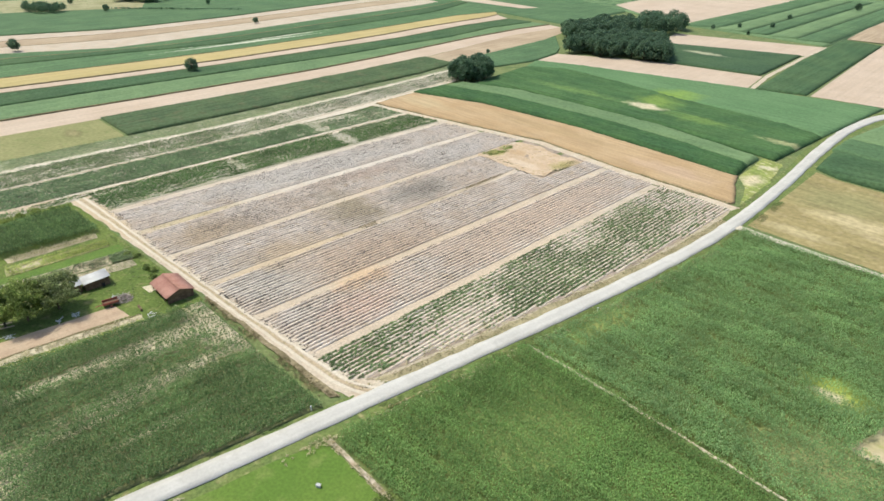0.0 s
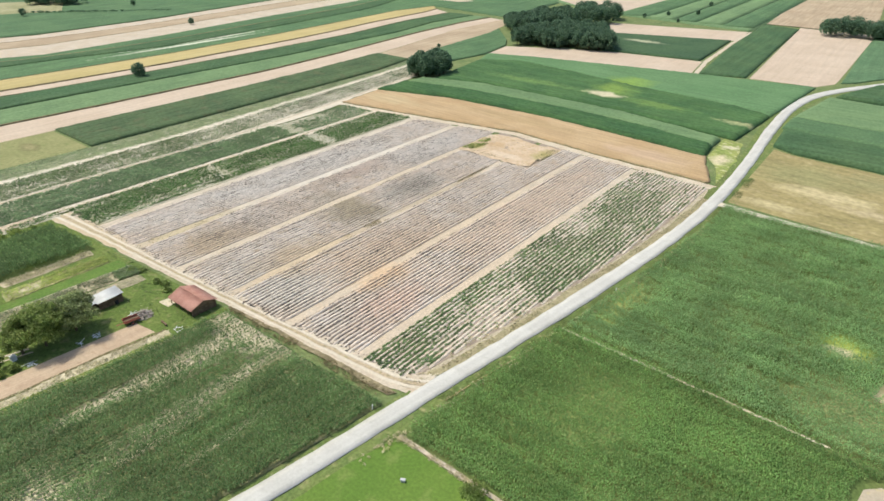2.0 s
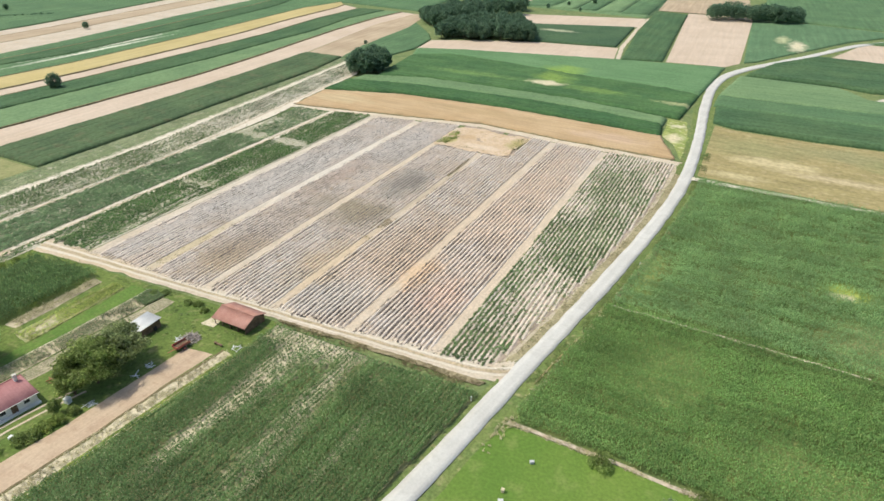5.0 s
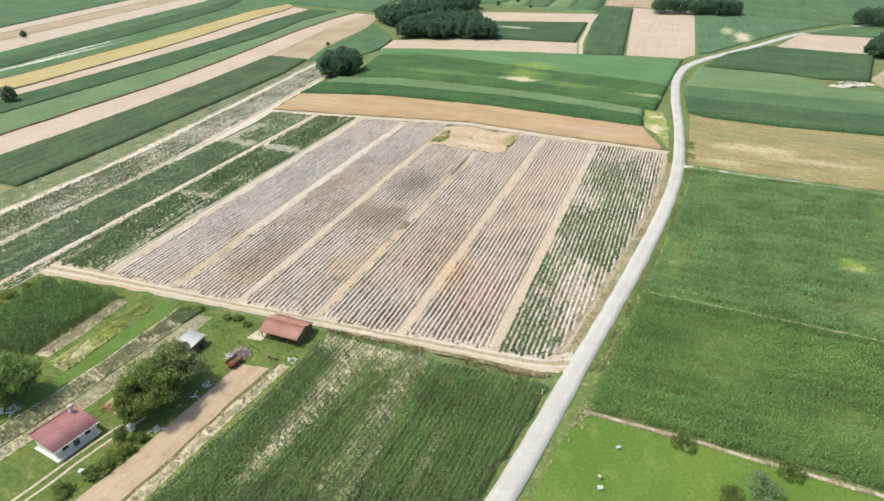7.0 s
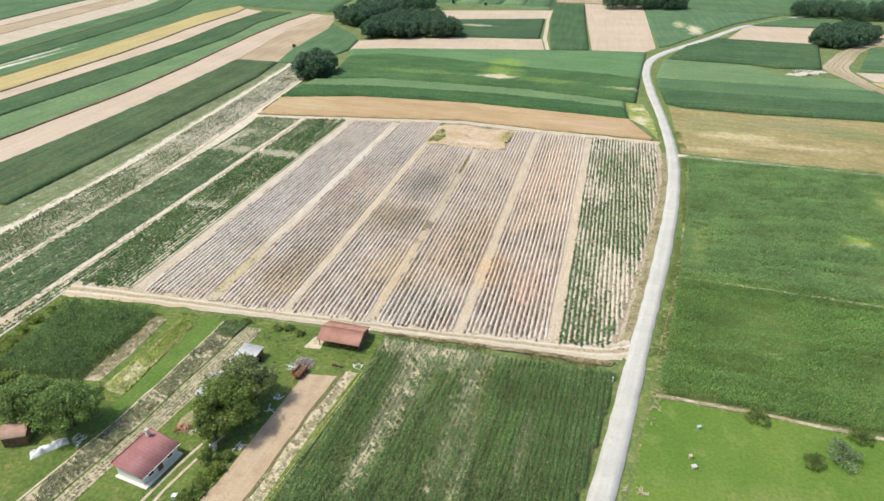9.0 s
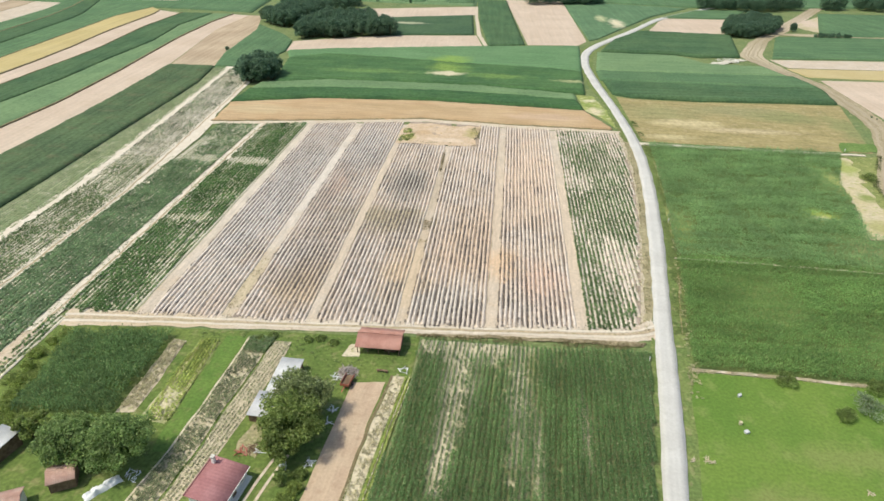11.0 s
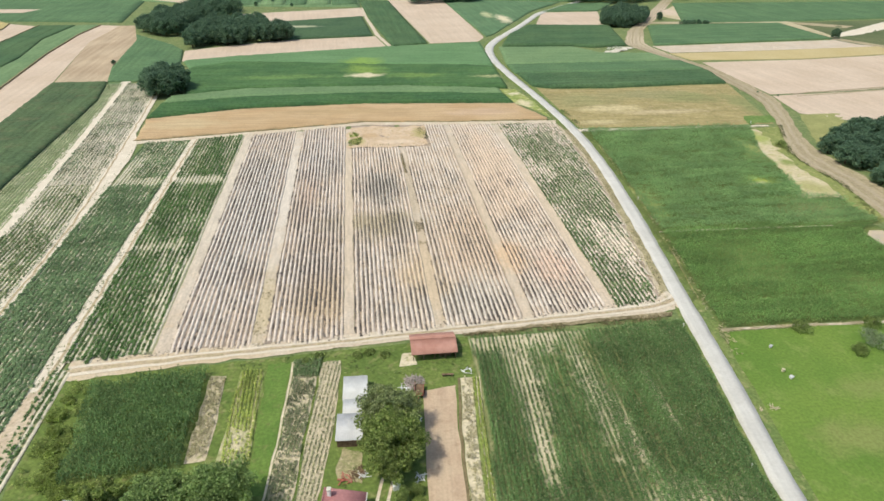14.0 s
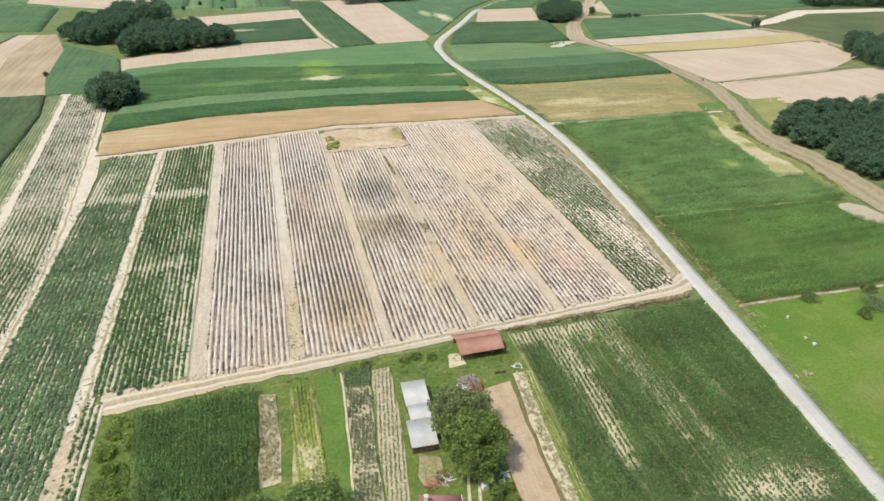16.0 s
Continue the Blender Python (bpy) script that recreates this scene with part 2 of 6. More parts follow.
M = {
    "ground": surf("meadow_ground", (0.135, 0.19, 0.075), (0.18, 0.22, 0.09), 9, 0.8, 0.3, c3=(0.28, 0.28, 0.145)),
    "grass": surf("yard_grass", (0.105, 0.16, 0.040), (0.145, 0.195, 0.052), 6, 0.6, 0.35, c3=(0.225, 0.23, 0.095)),
    "lawn": surf("mown_meadow", (0.115, 0.20, 0.038), (0.15, 0.23, 0.047), 12, 0.5, 0.2, c3=(0.19, 0.255, 0.07), patches=((58, 60, 9, 4, (0.20, 0.24, 0.075)), (70, 70, 12, 3, (0.19, 0.24, 0.07)))),
    "verge": surf("verge_grass", (0.13, 0.185, 0.06), (0.17, 0.215, 0.07), 5, 0.5, 0.35, c3=(0.30, 0.29, 0.14)),
    "road": surf("pale_road", (0.525, 0.51, 0.495), (0.58, 0.565, 0.55), 6, 0.4, 0.07, 0.9, 0.08, c3=(0.51, 0.495, 0.475), streak=(-9, 0.7, 14, 0.05)),
    "sand": surf("sandy_soil", (0.52, 0.435, 0.35), (0.565, 0.485, 0.41), 9, 0.5, 0.18, c3=(0.56, 0.43, 0.31), streak=(0, 0.7, 6, 0.12), patches=((15.3, 140, 4, 50, (0.56, 0.455, 0.355)), (16, 120, 3, 7, (0.60, 0.44, 0.305)), (32, 140, 5, 50, (0.575, 0.47, 0.37)), (-2, 114, 4, 24, (0.54, 0.43, 0.315)), (-2, 160, 3, 26, (0.47, 0.39, 0.305)), (-36, 106, 4, 16, (0.51, 0.425, 0.30)), (-36, 165, 4, 44, (0.61, 0.545, 0.485)), (-52, 165, 4, 50, (0.58, 0.51, 0.435)), (-19, 150, 3, 50, (0.565, 0.47, 0.375)))),
    "track": surf("sandy_track", (0.61, 0.535, 0.44), (0.57, 0.47, 0.37), 4, 0.5, 0.18, c3=(0.46, 0.375, 0.27), patches=((-50, 90, 20, 5, (0.57, 0.46, 0.33)),)),
    "pink": surf("harrowed_soil", (0.53, 0.42, 0.335), (0.58, 0.47, 0.385), 22, 1.2, 0.09, streak=(3, 1.8, 40, 0.07), rows=(0, 3.0, 0.3, (0.55, 0.43, 0.34)), c3=(0.525, 0.415, 0.325)),
    "tan": surf("stubble", (0.40, 0.305, 0.215), (0.46, 0.36, 0.26), 20, 1.0, 0.1, streak=(3, 1.8, 40, 0.14), rows=(0, 3.0, 0.3, (0.5, 0.4, 0.3))),
    "brown": surf("tilled_garden_soil", (0.48, 0.355, 0.26), (0.53, 0.405, 0.30), 5, 0.4, 0.1, c3=(0.44, 0.32, 0.23), streak=(-5, 0.5, 8, 0.07)),
    "wheat": surf("ripe_wheat", (0.45, 0.315, 0.185), (0.495, 0.36, 0.225), 15, 0.7, 0.12, rows=(86, 2.2, 0.2, (0.44, 0.30, 0.15)), streak=(88, 1.2, 18, 0.13), patches=((-76, 222, 14, 6, (0.50, 0.385, 0.24)), (30, 226, 16, 5, (0.50, 0.36, 0.25)), (-20, 232, 30, 4, (0.43, 0.31, 0.18)))),
    "yellow": surf("yellow_grain", (0.465, 0.375, 0.18), (0.505, 0.41, 0.21), 20, 1.0, 0.08, rows=(0, 3.0, 0.3, (0.5, 0.4, 0.16)), streak=(3, 2.5, 60, 0.1)),
    "dry": surf("dry_meadow", (0.295, 0.25, 0.118), (0.345, 0.285, 0.14), 10, 1.3, 0.22, streak=(88, 2.0, 12, 0.16), c3=(0.41, 0.335, 0.19), rows=(88, 7.3, 0.12, (0.42, 0.345, 0.2)), patches=((74, 240, 16, 10, (0.285, 0.265, 0.13)), (104, 246, 22, 8, (0.29, 0.27, 0.14)), (82, 228, 14, 5, (0.50, 0.42, 0.25)), (100, 222, 20, 3, (0.45, 0.37, 0.23)), (120, 240, 14, 8, (0.24, 0.24, 0.11)), (72, 212, 9, 3, (0.45, 0.38, 0.22)), (138, 225, 6, 22, (0.24, 0.245, 0.11)))),
    "dirtroad": surf("dirt_road", (0.36, 0.30, 0.20), (0.42, 0.35, 0.245), 5, 0.8, 0.2, c3=(0.27, 0.26, 0.13), patches=((146, 350, 16, 34, (0.50, 0.42, 0.31)), (200, 460, 40, 50, (0.55, 0.45, 0.36)))),
}
# far crops: the bluish tint of distance haze is mixed into these greens
for way, ang in (("", 3), ("_across", 91)):
    M["crop_dark" + way] = surf("dark_crop" + way, (0.060, 0.118, 0.056), (0.080, 0.140, 0.064), 18, 1.1, 0.3, bump=0.8, streak=(ang, 2.2, 45, 0.2))
    M["crop_mid" + way] = surf("mid_crop" + way, (0.085, 0.158, 0.078), (0.108, 0.188, 0.091), 18, 1.1, 0.25, bump=0.6, streak=(ang, 2.2, 45, 0.17))
    M["crop_light" + way] = surf("light_crop" + way, (0.138, 0.222, 0.110), (0.165, 0.255, 0.125), 18, 1.1, 0.2, bump=0.5, streak=(ang, 2.2, 45, 0.12))
M["maize_strip"] = surf("strip_maize", (0.070, 0.112, 0.055), (0.090, 0.136, 0.064), 14, 1.1, 0.3, bump=0.8, streak=(2, 1.4, 30, 0.22), c3=(0.115, 0.125, 0.066))

# ---- ground and far fields ----
bm = bmesh.new()
bmesh.ops.create_grid(bm, x_segments=40, y_segments=40, size=1800, matrix=Matrix.Translation((0, 300, -0.06)))
tagged(part("ground", bm, M["ground"]), "flat farmland with mown grass and bare soil", "ground", kind="structure")


def field(name, a, b, mat, label, h=0.0, level=0, step=None, rough=None, category="field", ragged=0.0, size=2.0):
    """A field between two lines of the plan, flat or with a standing crop of height h."""
    z = 0.02 * level + h
    st = step or (1.2 if h else 6.0)
    rg = (0.11 * h if h > 0.3 else 0.03) if rough is None else rough
    me = ruled(name, a, b, st, z, rg, size, skirt=-0.05 if h else None, ragged=ragged, seed=int(abs(a[0][0])) + 3)
    return tagged(part(name, me, M[mat] if isinstance(mat, str) else mat), label, category, kind="structure")


# the strips to the west, bounded by these lines, from east to west
L0 = [(-112, 40), (-112, 80), (-112, 155), (-113.5, 190), (-114.5, 225), (-116, 257), (-121, 285)]
L1 = [(-139, 40), (-139, 86), (-138, 150), (-138, 190), (-139.5, 229), (-143.5, 284), (-159, 376), (-158, 425)]
L2 = [(-158, 40), (-158.5, 91), (-157, 140), (-156, 222), (-160, 269), (-169, 344), (-172, 397), (-170, 428)]
L3 = [(-179, 40), (-179.5, 96), (-179, 150), (-175.5, 255), (-177.5, 293), (-178, 337), (-186, 384), (-184, 427)]
L4 = [(-200, 40), (-200, 100), (-196, 143), (-194, 195), (-195, 293), (-196, 316), (-204, 374), (-205, 426)]
L5 = [(-211, 40), (-211, 102), (-208, 147), (-206, 201), (-209, 280), (-212, 315), (-218, 357), (-222, 420), (-226, 436)]
L6 = [(-231, 40), (-231, 107), (-228, 154), (-226, 212), (-230, 290), (-237, 359), (-242, 408), (-236, 446)]
L7 = [(-259, 40), (-259, 113), (-254, 163), (-244, 221), (-251, 300), (-262, 390), (-268, 415), (-290, 470)]
L8 = [(-292, 40), (-291, 120), (-271, 169), (-277, 238), (-292, 335), (-303, 427), (-318, 480)]
L9 = [(-312, 40), (-312, 124), (-300, 180), (-305, 250), (-318, 350), (-330, 440), (-340, 480)]
L10 = [(-352, 40), (-352, 133), (-335, 192), (-340, 270), (-360, 385), (-365, 420), (-372, 480)]
L11 = [(-405, 40), (-405, 145), (-395, 212), (-385, 293), (-395, 370), (-410, 480)]


def upto(line, y):
    p = [q for q in line if q[1] < y]
    q = next((q for q in line if q[1] >= y), None)
    if q and p:
        f = (y - p[-1][1]) / (q[1] - p[-1][1])
        p.append((p[-1][0] + f * (q[0] - p[-1][0]), y))
    return p


def after(line, y):
    r = [(-x, -yy) for x, yy in line][::-1]
    return [(-x, -yy) for x, yy in upto(r, -y)][::-1]


field("field_1", after(upto(L1, 285), 119), after(upto(L0, 285), 119), "maize_strip", "dense dark green maize standing in a long strip", 1.0)
field("field_2", upto(L1, 118), upto(L0, 118), surf("olive_dry_meadow", (0.25, 0.255, 0.115), (0.29, 0.285, 0.135), 10, 1.2, 0.2, c3=(0.22, 0.25, 0.10), patches=((-127, 106, 5, 3, (0.20, 0.185, 0.09)), (-127, 106, 3.4, 1.8, (0.30, 0.27, 0.14)))), "olive tan dry meadow at the end of a strip", 0.0, 1)
field("field_3", L2, L1, "pink", "pale pink harrowed soil in a long strip", 0, 1)
field("field_4", L3, L2, "crop_light", "light green low crop in a long strip", 0.5)
field("field_5", L4, L3, "crop_dark", "dark green crop in a long strip", 0.8)
field("field_6", L5, L4, "pink", "pale pink harrowed soil in a narrow strip", 0, 1)
field("field_7", L6, L5, "yellow", "ripe yellow grain in a long strip", 0.4)
M["crop_washed"] = surf("washed_crop", (0.095, 0.175, 0.085), (0.115, 0.20, 0.095), 18, 1.1, 0.25, bump=0.6, streak=(3, 2.0, 40, 0.2), patches=((-240, 232, 2.0, 46, (0.66, 0.65, 0.55)), (-246, 244, 2.4, 40, (0.64, 0.62, 0.52)), (-250, 262, 1.8, 30, (0.58, 0.57, 0.46)), (-258, 288, 3, 10, (0.45, 0.45, 0.33))))
L7M = [((a + c) / 2, (b + d) / 2) for (a, b), (c, d) in zip(along(L8, 12), along(L7, 12))]
field("field_8", L7, L6, "crop_washed", "mid green low crop with washed out streaks", 0.5)
field("field_9", L7M, L7, "crop_dark", "dark green crop in a broad strip", 0.8)
field("field_48", L8, L7M, "crop_mid", "mid green crop beside darker crop", 0.6)
field("field_10", L9, L8, "sand", "pale bare soil in a long strip", 0, 1)
L9M = [tuple(p) for p in along(L10, 14) * 0.55 + along(L9, 14) * 0.45]
field("field_11", L9M, L9, "tan", "tan stubble in a broad strip", 0, 1)
field("field_51", L10, L9M, "sand", "pale cream soil beside tan stubble", 0, 1)
field("field_12", L11, L10, "crop_mid", "mid green crop in a broad strip", 0.6, step=2.2)
field("field_13", [(-600, 40), (-600, 500)], L11, "crop_mid", "pale green distant meadow", 0, 1, step=20)
field("field_14", [(-500, 480), (-480, 640), (-400, 900)], [(-160, 436), (-175, 560), (-190, 760)], "crop_mid", "mid green far fields beyond the strips", 0.3, 0, step=6)
field("field_15", [(-490, 500), (-330, 475), (-236, 478)], [(-500, 520), (-330, 500), (-230, 492)], "pink", "pale soil strip across the far fields", 0, 18)
field("field_16", [(-158, 425), (-159, 376), (-143, 285)], [(-149, 425), (-135, 378), (-128, 313), (-121.5, 285.5)], "tan", "tan stubble tapering beside the pink strip", 0, 2)
field("field_17", [(-121.5, 286), (-128, 313), (-135, 378), (-140, 395)], [(-104, 286), (-99, 322), (-104, 349), (-112, 362)], "crop_mid", "mid green crop beside a wood", 0.6)

# the fields ahead, between the planted field and the wood
W0 = [(-88.3, 207.6), (-52.5, 213.4), (-13.3, 220.6), (17.3, 217.8), (54, 216.4)]
W1 = [(-90.6, 230), (-58, 239.8), (-14.4, 242), (18.7, 239.5), (45.5, 237.2)]
W2 = [(-90, 248), (-60, 254), (-14, 255.5), (18, 253.5), (44, 248.5)]
W3 = [(-89, 258), (-63.5, 266.5), (-35, 267), (8, 265.5), (44, 257.6)]
field("field_18", W0, W1, "wheat", "ripe orange gold wheat in a broad strip", 0.75, step=1.0, ragged=0.5)
M["maize_a"] = surf("maize_far_dark", (0.045, 0.108, 0.043), (0.06, 0.130, 0.048), 10, 1.0, 0.3, bump=0.8, streak=(88, 1.3, 30, 0.2), rows=(84, 2.5, 0.25, (0.09, 0.17, 0.07)))
M["maize_b"] = surf("maize_far_patchy", (0.058, 0.126, 0.050), (0.078, 0.155, 0.058), 14, 1.1, 0.25, bump=0.8, streak=(88, 1.6, 26, 0.22),
                    patches=((-12, 292, 9, 12, (0.18, 0.275, 0.07)), (-11, 283, 8, 4, (0.62, 0.55, 0.4)), (-45, 283, 26, 4, (0.13, 0.22, 0.075)),
                             (12, 281, 14, 5, (0.14, 0.23, 0.07)), (45, 277, 9, 2.5, (0.36, 0.38, 0.2))))
M["crop_far"] = surf("pale_far_crop", (0.115, 0.215, 0.10), (0.135, 0.24, 0.115), 26, 1.2, 0.18, bump=0.5, streak=(88, 2.0, 30, 0.12), patches=((-12, 311, 11, 9, (0.20, 0.31, 0.08)),))
field("field_19", W1, W2, "maize_a", "dark green maize behind the wheat strip", 1.6)
field("field_20", W2, W3, "crop_light_across", "lighter green crop behind the dark maize", 1.4)
field("field_21", [(-84, 259), (-63, 267.5), (-35, 268), (8, 266.5), (48, 260.5)], [(-92, 306), (-74, 317), (-40, 313), (-7, 306), (36, 302), (50, 297)], "maize_b", "dark green maize with a yellowed bare patch", 1.4, step=1.4)
field("field_22", [(-92, 306.5), (-74, 317.5), (-40, 313.5), (-7, 306.5), (36, 302.5), (50, 297.5)], [(-98, 322), (-77, 329.5), (-37, 339.5), (4.6, 349.5), (54, 357.5)], "crop_far", "light green crop in a broad field", 1.0, step=1.6)
field("field_23", [(-99, 323), (-77, 330.5), (-37, 341), (1.5, 350)], [(-103, 348), (-65.5, 368), (-50, 373), (-3.4, 380)], "pink", "pale pink harrowed soil before the wood", 0, 1)
field("field_24", [(-56, 373), (-5, 381)], [(-80, 425), (-9.7, 449)], surf("dark_crop_patch", (0.055, 0.105, 0.055), (0.07, 0.125, 0.062), 20, 1.2, 0.25, patches=((-48, 410, 12, 4, (0.4, 0.4, 0.28)),)), "dark green crop with a thin pale patch", 0.9, step=1.6)
field("field_25", [(-84, 427), (-6.7, 452)], [(-94, 465), (-10.5, 489)], "pink", "pale pink soil behind dark crop", 0, 1)
field("field_26", [(4.8, 351), (-3.7, 424), (-11, 526)], [(24.5, 357), (18, 440), (12.5, 520)], "crop_dark", "dark green crop in a strip running away", 0.8, step=1.6)
field("field_27", [(26, 357.5), (19, 440), (11.5, 530)], [(53.5, 360.5), (59.4, 372), (55, 530)], "pink", "pale beige soil in a strip running away", 0, 1)
field("field_28", [(61, 374), (58, 440), (55, 530)], [(66, 379), (85, 415), (112, 465), (146, 508)], surf("green_worn", (0.095, 0.175, 0.092), (0.12, 0.205, 0.108), 20, 1.2, 0.2, streak=(3, 2.2, 45, 0.14), patches=((84, 432, 5, 18, (0.55, 0.5, 0.36)), (76, 450, 4, 14, (0.4, 0.42, 0.25)))), "green crop with washed out pale streaks", 0.5, step=2)
field("field_29", [(-240, 560), (-100, 500), (-10, 492)], [(-300, 900), (-120, 800), (-12, 800)], "crop_light", "light green far fields behind the wood", 0.3, step=6)
field("field_30", [(-200, 560), (-128, 508), (-110, 500)], [(-230, 800), (-150, 780), (-112, 770)], "pink", "pale soil strip far behind the wood", 0, 19)
for k, (xa, xb, mt) in enumerate(((-108, -84, "crop_mid"), (-83, -66, "crop_light"), (-65, -50, "crop_mid"), (-48, -32, "crop_light"), (-31, -12, "crop_mid"))):
    field("field_31", [(xa, 502), (xa - 8, 770)], [(xb, 506), (xb - 8, 770)], mt, "narrow green strip in the far fields", 0.4, 10, step=5)
field("field_32", [(-10, 530), (54, 532)], [(-30, 800), (30, 800)], "tan", "tan far soil", 0, 18)
field("field_33", [(57, 532), (150, 512), (280, 530)], [(60, 800), (200, 800), (360, 800)], "crop_mid", "mid green far fields", 0.3, 8, step=8)

# the fields to the east of the road
E0 = [(61.8, 206.5), (93, 204.5), (134.5, 204)]
field("field_34", E0, [(60.5, 260), (67, 257.5), (92, 256.3), (128, 258.5), (147.5, 259)], "dry", "dry tan meadow with bleached grass", 0.0, 1, step=3, rough=0.05)
field("field_35", [(59.5, 262.5), (67, 258.8), (92, 257.2), (128, 259.5), (147, 260)], [(58, 284), (68, 282), (150, 282)], "crop_dark_across", "very dark green maize beside the road", 1.4, step=1.4)
field("field_36", [(57, 285), (68, 283), (150, 283)], [(57, 302), (67, 301), (146, 303)], "crop_mid_across", "mid green crop beside the road", 1.2, step=1.5)
field("field_37", [(57, 303), (67, 302), (144, 304)], [(62, 343.5), (102, 341), (112, 324), (139, 321)], "crop_light_across", "lighter green crop beside the road", 0.9, step=1.5)
field("field_38", [(64, 345), (102, 343.5), (114, 338.5), (134, 342)], [(74, 373), (94, 405.5), (146, 400)], "crop_dark_across", "dark green maize beyond the road bend", 1.6, step=1.6)
field("field_39", [(99, 406.5), (145, 409)], [(118, 460), (160, 462)], "pink", "pale pink soil beyond the road bend", 0, 1)
field("field_40", [(119, 463), (161, 464)], [(150, 500), (190, 506)], "crop_mid_across", "mid green field beside the far road", 0.5, step=2)
field("field_41", [(150, 342), (199, 346), (266, 352)], [(172, 402), (200, 405), (266, 406)], "crop_mid_across", "mid green crop behind the dirt road", 0.8, step=2)
field("field_42", [(151, 323), (222, 325), (277, 330)], [(148, 340), (199, 344), (264, 349)], "sand", "pale soil strip behind the dirt road", 0, 1)
field("field_43", [(153.5, 305), (213, 303), (277, 311)], [(149.5, 321), (192, 323), (277, 329)], surf("tan_grain", (0.47, 0.38, 0.20), (0.50, 0.41, 0.23), 20, 1.0, 0.1), "ripe tan yellow strip behind the dirt road", 0.2)
field("field_44", [(156.5, 241), (190, 243), (224, 247), (262, 268)], [(156.5, 300), (215, 302), (277, 310)], "pink", "broad pale soil field behind the dirt road", 0, 1)
field("field_45", [(152, 215), (171, 200), (202, 198), (245, 225)], [(156, 239), (193, 242), (226, 246), (258, 246)], "pink", "pale soil before the wood", 0, 2)
field("field_46", [(272, 290), (262, 352), (268, 407)], [(420, 300), (420, 390), (440, 420)], surf("olive_hillside", (0.10, 0.13, 0.06), (0.135, 0.155, 0.075), 25, 1.5, 0.2, streak=(40, 3, 40, 0.2)), "olive green hillside meadow", 0, 1, step=10)
field("field_47", [(200, 410), (280, 412), (420, 425)], [(235, 500), (330, 500), (460, 500)], "crop_mid", "mid green far meadow", 0.4, step=6)

# ---- road, tracks and verges ----
M["rut"] = surf("pressed_sand", (0.69, 0.62, 0.53), (0.64, 0.565, 0.47), 3, 0.4, 0.1)
M["crown_strip"] = surf("track_middle", (0.50, 0.40, 0.29), (0.44, 0.36, 0.24), 2.5, 0.5, 0.25, c3=(0.33, 0.30, 0.15))
RL = [(22.2, -80), (39.0, 55.5), (40.8, 66), (43.3, 81), (45.7, 98), (48.8, 117), (51.5, 137), (54.6, 160), (57, 187), (57.3, 205), (56.6, 228), (55.4, 248), (53, 272), (51, 308), (51.6, 326), (53.5, 341), (57, 352.5), (65, 369), (87.6, 408), (112, 456), (149, 500), (240, 600)]
RR = [(25.2, -80), (42.4, 55.5), (44.2, 65), (46.9, 80.5), (49.2, 98), (52.2, 117), (55.2, 137), (58.2, 160), (60.5, 187), (61.0, 204), (60, 228), (58.8, 248), (56.8, 272), (54.8, 309), (55.6, 326), (57.6, 339), (61, 350), (68.5, 366), (91.3, 406), (116, 454), (153, 498), (244, 598)]


def shift(line, d):
    return [(x + d, y) for x, y in line]


def smooth(line, n=140):
    p = along(line, n)
    for _ in range(3):
        p[1:-1] = (p[:-2] + 2 * p[1:-1] + p[2:]) / 4
    return [tuple(q) for q in p]


def band(name, a, b, mat, label, z, step=0.8, rough=0.02, ragged=0.0, category="path", skirt=None):
    me = ruled(name, a, b, step, z, rough, 1.5, skirt=skirt, ragged=ragged, seed=11)
    return tagged(part(name, me, M[mat] if isinstance(mat, str) else mat), label, category, kind="structure")


band("verge", shift(RL[4:10], -1.7), RL[4:10], surf("dry_verge_grass", (0.31, 0.275, 0.165), (0.40, 0.345, 0.22), 3, 0.5, 0.3, c3=(0.19, 0.20, 0.09)), "bleached dry verge beside the planted field", 0.05, 0.8, 0.06, 0.3, "verge")
band("verge", shift(RL[9:], -1.7), RL[9:], "verge", "worn verge grass with dry tufts beside the road", 0.05, 0.8, 0.06, 0.3, "verge")
band("verge", shift(RL[:5], -0.8), RL[:5], "verge", "narrow grass verge between maize and road", 0.05, 0.6, 0.05, 0.2, "verge")
band("verge", RR, shift(RR, 2.3), "verge", "worn verge grass with dry tufts beside the road", -0.01, 0.8, 0.02, 0.3, "verge")
band("road", smooth(RL), smooth(RR), "road", "narrow pale grey country road without markings", 0.13, 1.0, 0.0, 0.14, "road", skirt=0.0)
TRACK_S, TRACK_N = [(-65.5, 87), (-47, 89.1), (-17, 91.2), (14, 93.0), (42, 94.6), (45.6, 96.2)], [(-67, 92.6), (-48, 93.2), (-17, 94.6), (14.5, 96.6), (42, 99.2), (46.4, 102.2)]
band("dirt_track", TRACK_S, TRACK_N, "track", "sandy farm track with wheel ruts along the field", 0.06, 0.5, 0.05, 0.35)
band("dry_line", [(50.7, 97.9), (52.6, 108.1), (54.9, 120.2)], [(50.9, 97.9), (52.85, 108.1), (55.1, 120.2)], "dry", "thin bleached line at the maize edge", 0.12, 0.5, 0.02, 0.15)
band("dirt_track", [(60.5, 202.0), (93, 201.8), (131, 201)], [(60.3, 204.6), (93, 203.5), (131, 202.3)], "rut", "pale sandy track leading off the road", 0.17, 0.8, 0.03, 0.25)
band("dirt_track", [(55.6, 126.9), (73, 126.7), (101, 125.5)], [(55.6, 127.6), (73, 127.3), (101, 126)], "track", "narrow pale furrow between two maize fields", 0.05, 0.6, 0.03, 0.2)
